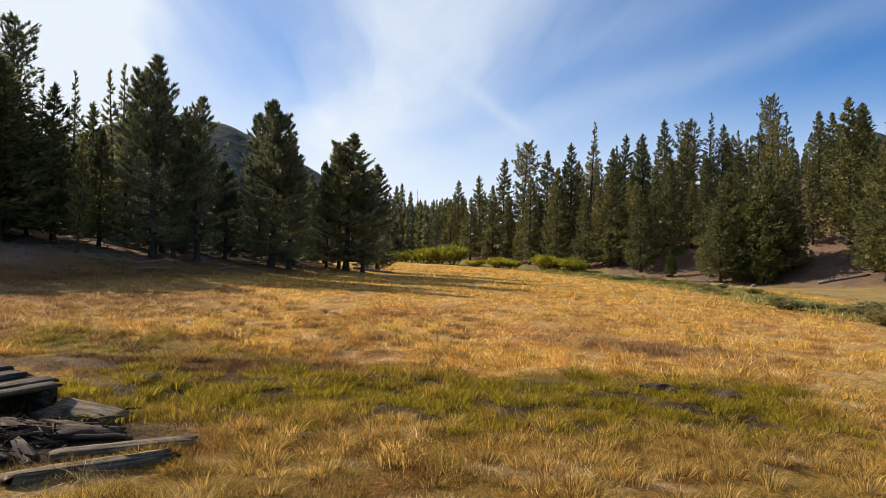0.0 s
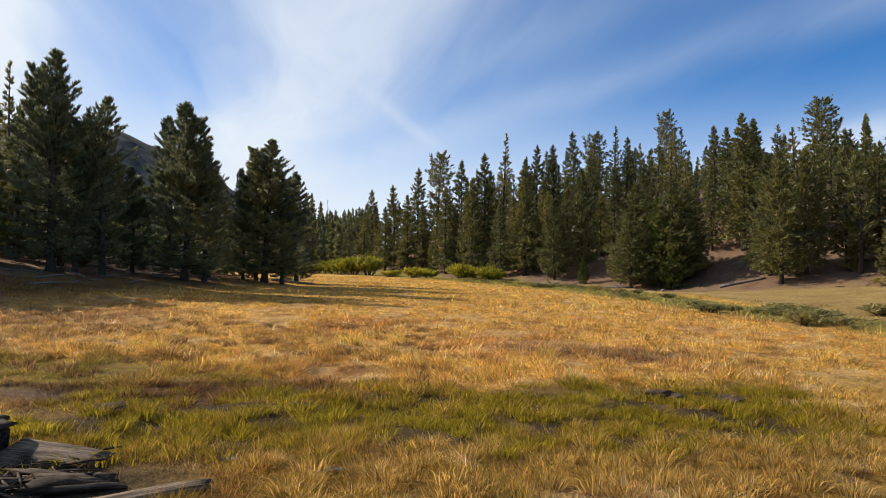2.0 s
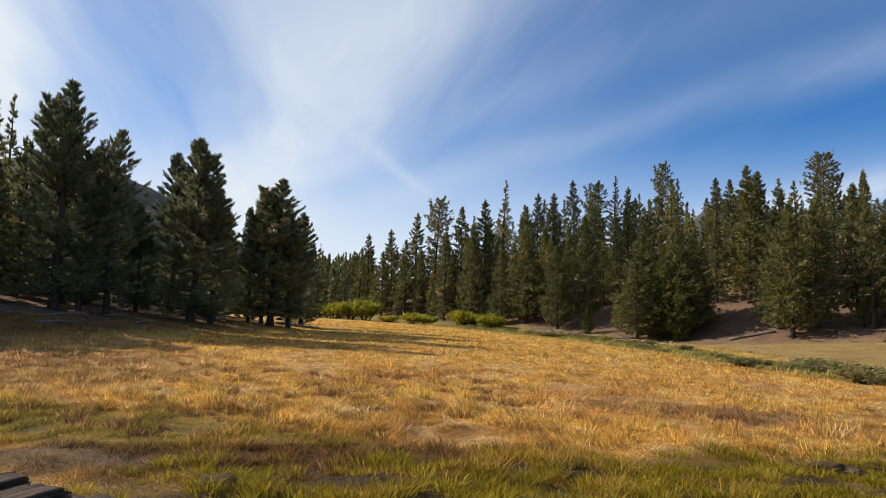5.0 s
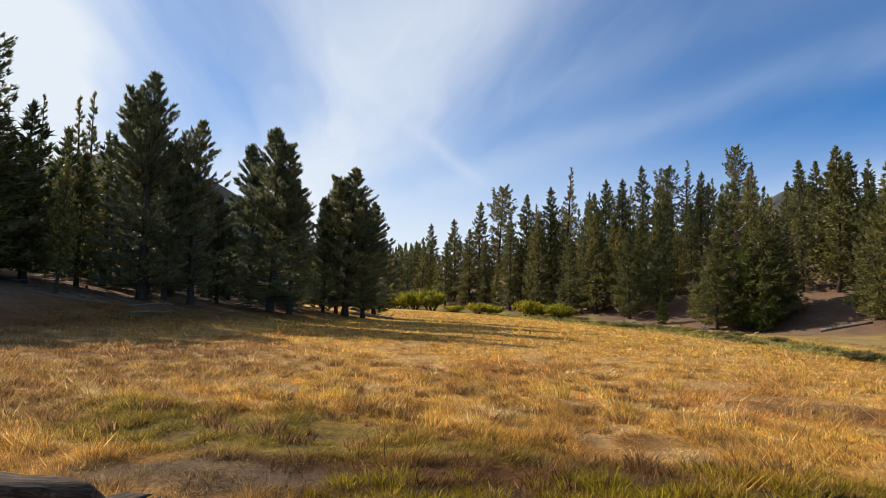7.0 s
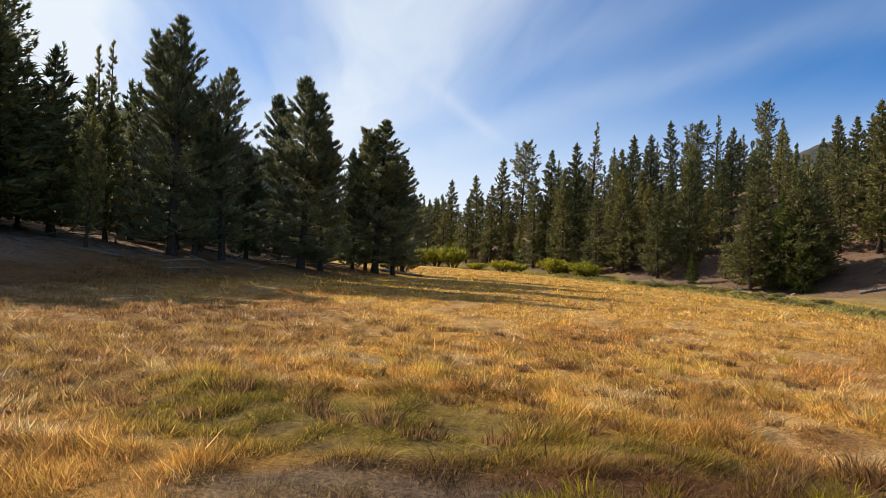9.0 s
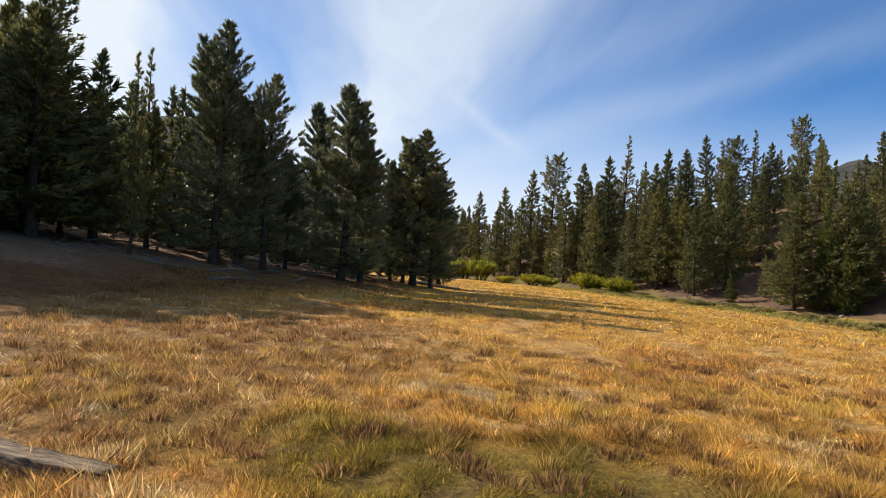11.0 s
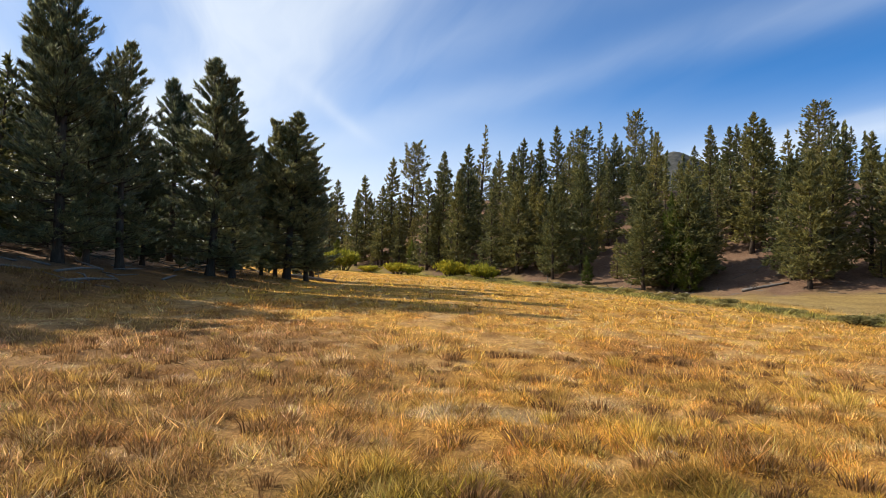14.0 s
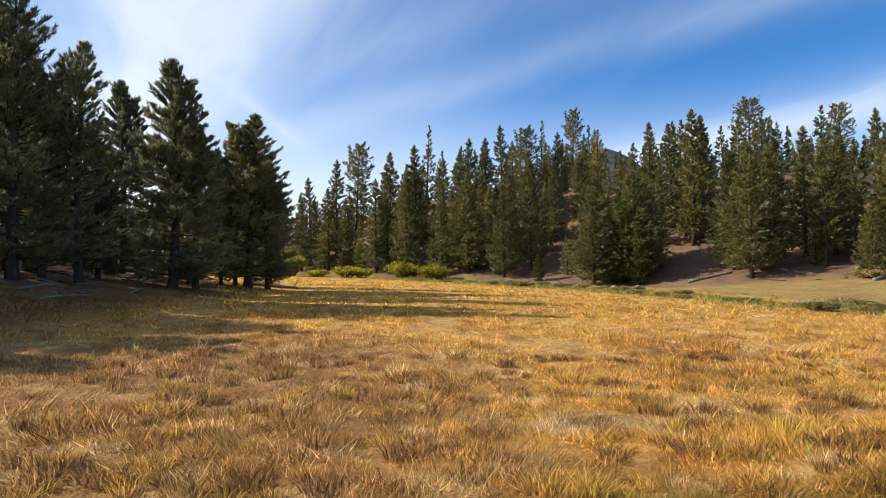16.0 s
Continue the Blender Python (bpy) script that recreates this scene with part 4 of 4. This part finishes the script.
# ---- grass ----
def grass(name, text, tufts, per, region, seed, size, wide, segments, loose=0.10, lying=0.0):
    """Tufted blades over a stretch of the plan. size: multiplies the height; segments: 1 or 2; lying: how far they lie over."""
    rng = np.random.RandomState(seed)
    cx, cy = region(rng, tufts)
    big = rng.gamma(1.6, 0.6, tufts).clip(0.25, 2.6)
    x = np.repeat(cx, per) + rng.normal(0, loose, tufts * per) * np.repeat(0.4 + 0.8 * big, per)
    y = np.repeat(cy, per) + rng.normal(0, loose, tufts * per) * np.repeat(0.4 + 0.8 * big, per)
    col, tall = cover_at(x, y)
    keep = rng.rand(len(x)) < (0.10 + tall / 0.13).clip(0, 1)
    bare = np.exp(-(((x + 1.75) / 0.75) ** 2 + ((y - 3.95) / 0.5) ** 2) ** 2)
    keep &= rng.rand(len(x)) > bare
    keep &= rng.rand(len(x)) > 0.95 * mud(x, y)
    x, y, col, tall = x[keep], y[keep], col[keep], tall[keep]
    own = np.repeat(np.arange(tufts), per)[keep]
    n = len(x)
    lumps = 0.72 + 0.6 * waves(x, y, 6.0, 57) + 0.35 * waves(x, y, 2.2, 58)
    h = tall * size * (0.45 + 0.45 * big[own]) * rng.uniform(0.4, 1.3, n) * lumps.clip(0.25, 1.5)
    sway = np.stack([waves(x, y, 0.9, 51), waves(x, y, 0.9, 52)], 1) * 0.5
    away = np.stack([x - cx[own], y - cy[own]], 1) / (loose * (0.4 + 0.8 * big[own]))[:, None]
    out = away * 0.45 + rng.normal(0, 0.5, (n, 2)) + sway * 0.6
    flat = smooth(0.1, 0.8, waves(x, y, 1.3, 12))            # matted, combed over
    comb = np.stack([waves(x, y, 1.6, 53), waves(x, y, 1.6, 54)], 1)
    out = out * (1 + 0.8 * flat + lying)[:, None] + comb * (0.7 * flat + lying)[:, None]
    h = h * (1 - 0.55 * flat)
    z = rise(x, y) - 0.01
    base = np.stack([x, y, z], 1)
    a = rng.rand(n) * 6.283
    w = wide * rng.uniform(0.6, 1.5, n) * 0.5
    side = np.stack([np.cos(a) * w, np.sin(a) * w, np.zeros(n)], 1)
    bend = np.concatenate([out * h[:, None], np.zeros((n, 1))], 1)
    up = np.zeros((n, 3))
    up[:, 2] = h / (1 + 1.2 * lying)
    tone = (0.38 + 1.12 * rng.rand(tufts))[own][:, None] * (1 + (rng.rand(tufts, 3) - 0.5) * np.array([0.2, 0.12, 0.7]))[own]
    green = rng.rand(tufts)[own] < 0.07
    c = (col * tone).clip(0, 0.85)
    c[green] = c[green] * 0.5 + np.array([0.20, 0.19, 0.03]) * 0.5
    if lying:
        c = c * 0.78 + np.array([0.66, 0.47, 0.22]) * 0.22
    if segments == 1:
        v = np.stack([base - side, base + side, base + bend * 0.9 + up], 1).reshape(-1, 3)
        f = np.arange(n * 3).reshape(-1, 3)
        cc = np.repeat(c, 3, 0)
    else:
        m = base + bend * 0.35 + up * 0.62
        v = np.stack([base - side, base + side, m - side * 0.75, m + side * 0.75, base + bend * 1.1 + up * 0.9], 1).reshape(-1, 3)
        i = np.arange(n)[:, None] * 5
        f = np.concatenate([i + np.array([[0, 1, 3]]), i + np.array([[0, 3, 2]]), i + np.array([[2, 3, 4]])])
        cc = np.repeat(c, 5, 0)
    tagged(new(name, mesh_from(name, v, f, GRASS, cc)), text, "grass", kind="stuff")


def beside_path(rng, n):
    """Meadow close to the way walked: from the old bridge to the middle of the meadow."""
    t = rng.rand(n)
    ahead = 0.9 + 9.0 * rng.rand(n) ** 1.05
    across = rng.uniform(-0.72, 0.72, n) * (0.8 + ahead)
    return 3.2 - 11.8 * t + across * 0.9 + ahead * 0.1, -1.4 + 7.1 * t + ahead


def middle(rng, n):
    y = 7.0 + 22 * rng.rand(n) ** 1.1
    lo, hi = -9 - 0.42 * y, 2.5 + 0.85 * y
    return lo + (hi - lo) * rng.rand(n), y


def far_side(rng, n):
    y = 26 + 70 * rng.rand(n) ** 1.15
    return -16 - 0.25 * (y - 40).clip(0, 100) + rng.rand(n) * (46 - 0.2 * (y - 30)), y


grass("meadow_grass", "dry golden and green meadow grass in tufts", 15500, 36, beside_path, 61, 0.70, 0.0065, 1, 0.055)
grass("matted_grass", "pale dry grass lying matted between the tufts", 8000, 24, beside_path, 64, 0.75, 0.007, 1, 0.12, 1.3)
grass("meadow_grass", "dry golden meadow grass across the middle of the meadow", 19000, 18, middle, 62, 0.85, 0.015, 1, 0.09)
grass("meadow_grass", "orange-gold grass on the far side of the meadow", 11000, 10, far_side, 63, 0.85, 0.05, 1, 0.16)


# ---- single tufts, clods, stones and dead wood ----
def tuft_mesh(seed, count, tall, wide, colour, arch=0.42):
    rng = np.random.RandomState(seed)
    a, r = rng.rand(count) * 6.283, rng.rand(count) ** 0.6
    base = np.stack([np.cos(a) * r * 0.10, np.sin(a) * r * 0.10, np.full(count, -0.02)], 1)
    lean = np.stack([np.cos(a) * r, np.sin(a) * r], 1) * arch + rng.normal(0, 0.16, (count, 2))
    h = tall * rng.uniform(0.5, 1.1, count)
    tip = base + np.concatenate([lean * h[:, None], h[:, None] * (1 - 0.45 * max(0.0, arch - 0.42))], 1)
    mid = base + np.concatenate([lean * h[:, None] * 0.35, h[:, None] * 0.6], 1)
    b = rng.rand(count) * 6.283
    side = np.stack([np.cos(b), np.sin(b), np.zeros(count)], 1) * wide * 0.5
    v = np.stack([base - side, base + side, mid - side * 0.8, mid + side * 0.8, tip], 1).reshape(-1, 3)
    i = np.arange(count)[:, None] * 5
    f = np.concatenate([i + np.array([[0, 1, 3]]), i + np.array([[0, 3, 2]]), i + np.array([[2, 3, 4]])])
    c = np.repeat(np.asarray(colour) * rng.uniform(0.7, 1.25, (count, 1)), 5, 0)
    return mesh_from("grass_tuft", v, f, GRASS, c)


YELLOW_TUFTS = [tuft_mesh(k, 150, 0.24, 0.007, (0.60, 0.42, 0.10)) for k in (1, 2)]
GREEN_TUFTS = [tuft_mesh(k, 60, 0.155, 0.0075, (0.30, 0.228, 0.022), 0.6) for k in (3, 4, 5)]
STRAW_TUFTS = [tuft_mesh(k, 110, 0.19, 0.006, (0.48, 0.31, 0.09), 0.8) for k in (8, 9, 10)]
BROWN_TUFTS = [tuft_mesh(k, 90, 0.13, 0.009, (0.28, 0.16, 0.07)) for k in (6, 7)]


class Tufts:
    """Tufts of one sort: the first ones set are things of their own, the rest are joined."""

    def __init__(self, meshes, single, text, group, rng):
        self.meshes, self.single, self.text, self.group, self.rng, self.rest, self.count = meshes, single, text, group, rng, [], 0

    def set(self, x, y, k):
        rng = self.rng
        m = Matrix.LocRotScale((x, y, float(rise(x, y))), Euler((0, 0, rng.rand() * 6.283)), (k * rng.uniform(1.0, 1.9), k * rng.uniform(1.0, 1.9), k))
        mesh = self.meshes[self.count % len(self.meshes)]
        self.count += 1
        if self.count <= self.single:
            ob = tagged(new("grass_tuft", mesh), self.text, "grass", self.group)
            ob.matrix_basis = m
        else:
            self.rest.append((mesh, m))

    def join(self):
        vs, fs, cs, base = [], [], [], 0
        for mesh, m in self.rest:
            n, k = len(mesh.vertices), len(mesh.polygons)
            v, f, c = np.empty(n * 3, np.float32), np.empty(k * 3, np.int32), np.empty(n * 4, np.float32)
            mesh.vertices.foreach_get("co", v)
            mesh.loops.foreach_get("vertex_index", f)
            mesh.color_attributes["cover"].data.foreach_get("color", c)
            a = np.array(m)
            vs.append(v.reshape(-1, 3) @ a[:3, :3].T + a[:3, 3])
            fs.append(f.reshape(-1, 3) + base)
            cs.append(c.reshape(-1, 4)[:, :3] * self.rng.uniform(0.7, 1.25))
            base += n
        me = mesh_from("grass_tufts", np.concatenate(vs), np.concatenate(fs), GRASS, np.concatenate(cs))
        tagged(new("grass_tufts", me), self.text.replace("tuft", "tufts").replace("tussock", "tussocks"), "grass", kind="stuff")


tuft_rng = np.random.RandomState(33)
yellow = Tufts(YELLOW_TUFTS, 99, "tall bright yellow grass tuft standing above the meadow", "yellow tufts", tuft_rng)
for x, y, k in ((-4.41, 11.44, 1.1), (-0.95, 13.46, 1.2), (-4.0, 11.6, 0.7), (-1.3, 13.7, 0.8), (-5.2, 12.0, 0.7), (3.2, 12.6, 0.8), (1.4, 15.5, 0.9), (-8.6, 13.8, 0.8), (-3.1, 16.4, 0.9), (-6.9, 9.9, 0.7)):
    yellow.set(x, y, k)
sedge = Tufts(GREEN_TUFTS, 130, "green sedge tuft in the wet strip", "green tufts", tuft_rng)
while sedge.count < 620:
    x = tuft_rng.uniform(-3.4, 6.6)
    y = 6.6 + 0.36 * x - 0.012 * x * x + tuft_rng.normal(0, 1.1)
    if mud(np.array(x), np.array(y)) < 0.5 and wet_strip(np.array(x), np.array(y)) > 0.3:
        sedge.set(x, y, tuft_rng.uniform(0.55, 1.1))
sedge.join()
tussocks = Tufts(BROWN_TUFTS, 80, "brown dry grass tussock in the meadow", "brown tussocks", tuft_rng)
while tussocks.count < 330:
    tussocks.set(tuft_rng.uniform(-12.5, 1), 8.3 + 9 * tuft_rng.rand() ** 1.3, tuft_rng.uniform(0.6, 1.3))
tussocks.join()
straw = Tufts(STRAW_TUFTS, 70, "straw-coloured tussock with arching dry blades", "straw tussocks", tuft_rng)
while straw.count < 300:
    if straw.count % 2:
        x = tuft_rng.uniform(0.4, 7.5)
        y = 4.1 + 0.3 * x + tuft_rng.normal(0, 0.8)
    else:
        x, y = tuft_rng.uniform(-11.5, -1), tuft_rng.uniform(8.8, 15.5)
    straw.set(x, y, tuft_rng.uniform(0.55, 1.05))
straw.join()


def lump_mesh(name, seed, mat, rough=0.35):
    bm = bmesh.new()
    bmesh.ops.create_icosphere(bm, subdivisions=2, radius=1.0)
    off = Vector((seed * 3.1, seed * 1.7, 0))
    for v in bm.verts:
        v.co *= 1 + rough * noise.noise(v.co * 1.3 + off) + 0.5 * rough * noise.noise(v.co * 3.1 + off)
    return bm_mesh(name, bm, mat)


SOIL = rock_material("dark_soil", (0.045, 0.03, 0.022), (0.13, 0.09, 0.065), 9.0)
CLODS = [lump_mesh("soil_clod", k, SOIL, 0.6) for k in (1, 2)]
STONES = [lump_mesh("stone", k, STONE) for k in (3, 4, 5)]
for i, (x, y, r) in enumerate(((4.47, 8.96, 0.16), (4.7, 8.8, 0.11), (5.34, 8.76, 0.15), (5.1, 8.9, 0.10), (-2.3, 6.25, 0.13))):
    ob = tagged(new("soil_clod", CLODS[i % 2]), "dark trampled soil clod among the grass", "soil", "soil clods")
    ob.matrix_basis = Matrix.LocRotScale((x, y, float(rise(x, y)) + r * 0.15), Euler((0, 0, i)), (r * 1.5, r * 1.1, r * 0.35))
for i, (x, y, r) in enumerate(((-4.35, 10.82, 0.05), (12.6, 52.5, 0.2), (17.0, 66.5, 0.22), (20.5, 68.9, 0.25), (8.0, 75.5, 0.2))):
    ob = tagged(new("stone", STONES[i % 3]), "pale grey stone lying in the grass", "stone", "meadow stones")
    ob.matrix_basis = Matrix.LocRotScale((x, y, float(rise(x, y)) + r * 0.3), Euler((0.2, 0.1, i * 1.3)), (r * 1.3, r, r * 0.7))


def gravel():
    """Cobbles of the dry bank by the brook."""
    rng = np.random.RandomState(17)
    bm = bmesh.new()
    bmesh.ops.create_icosphere(bm, subdivisions=1, radius=1.0)
    bm.verts.ensure_lookup_table()
    unit = np.array([v.co for v in bm.verts])
    tri = np.array([[v.index for v in f.verts] for f in bm.faces])
    bm.free()
    pieces = []
    for i in range(1500):
        u, w = rng.uniform(-10, 10), rng.normal(0, 1.0)
        c, s = math.cos(radians(25)), math.sin(radians(25))
        x, y = 26.5 + u * c - w * s, 33.0 + u * s + w * c
        r = rng.gamma(1.6, 0.024) + 0.025
        v = unit * rng.uniform(0.7, 1.3, 3) * r + rng.normal(0, 0.1 * r, unit.shape)
        pieces.append((v * np.array([1, 1, 0.7]) + np.array([x, y, float(rise(x, y)) + r * 0.2]), tri))
    tagged(new("gravel", mesh_from("gravel", *gather(pieces), STONE)), "pale gravel and cobbles on the brook's dry bank", "gravel", kind="stuff")


gravel()


def litter():
    """Fallen branches and sticks on both wooded slopes."""
    rng = np.random.RandomState(29)
    pieces = []
    for i in range(420):
        if i % 3:
            s, l = 63 + 26 * rng.rand() ** 1.5, rng.uniform(-95, 8)
            x, y = 0.754 * s + 0.656 * l, 0.656 * s - 0.754 * l
        else:
            y = rng.uniform(24, 56)
            x = -17 - 16 * rng.rand() - 0.3 * max(0, 25 - y)
        a, ln = rng.rand() * 6.283, rng.uniform(0.4, 2.2)
        d = np.array([math.cos(a), math.sin(a), 0]) * ln * 0.5
        p, q = np.array([x, y, 0]) - d, np.array([x, y, 0]) + d
        p[2], q[2] = float(rise(p[0], p[1])) + 0.03, float(rise(q[0], q[1])) + rng.uniform(0.03, 0.25)
        r = rng.uniform(0.015, 0.06)
        pieces.append(tube([p, (p + q) / 2 + rng.normal(0, 0.05, 3), q], [r, r * 0.9, r * 0.4], 5))
    tagged(new("fallen_branches", mesh_from("fallen_branches", *gather(pieces), DEAD)), "grey fallen branches and sticks under the pines", "branches", kind="stuff")


litter()


def fallen_log(x, y, ang, ln, r, seed):
    rng = np.random.RandomState(seed)
    e = tagged(new("fallen_log"), "grey fallen trunk with broken limb stubs on the slope", "log", "fallen logs")
    pts = [(t * ln, 0.06 * math.sin(t * 4 + seed), r * 0.8) for t in np.linspace(-0.5, 0.5, 7)]
    part("trunk", mesh_from("trunk", *tube(pts, np.linspace(r, r * 0.55, 7), 8), DEAD), e)
    for k in range(4):
        t = rng.uniform(-0.4, 0.45)
        d = np.array([rng.normal(0, 0.3), rng.normal(0, 1), abs(rng.normal(0.6, 0.3))])
        d /= np.linalg.norm(d)
        p = np.array([t * ln, 0, r * 0.8])
        part("limb_stub", mesh_from("limb_stub", *tube([p, p + d * r * 2.5, p + d * r * 5], [r * 0.3, r * 0.22, r * 0.08], 5), DEAD), e)
    dx, dy = math.cos(ang) * 0.5 * ln, math.sin(ang) * 0.5 * ln
    tilt = math.atan2(float(rise(x + dx, y + dy)) - float(rise(x - dx, y - dy)), ln)
    e.matrix_basis = Matrix.LocRotScale((x, y, float(rise(x, y))), Euler((0, -tilt, ang)), None)


for i, (x, y, a, ln, r) in enumerate(((36.5, 55.0, 0.5, 5.0, 0.2), (29.0, 69.5, -0.3, 4.5, 0.17), (17.0, 78.5, 2.6, 5.5, 0.2), (10.0, 87.0, 2.3, 4.5, 0.18), (-22.5, 50.0, 0.4, 6.0, 0.2), (-14.0, 52.0, 0.2, 3.5, 0.15), (40.5, 60.5, 0.2, 5.0, 0.18))):
    fallen_log(x, y, a, ln, r, 200 + i)
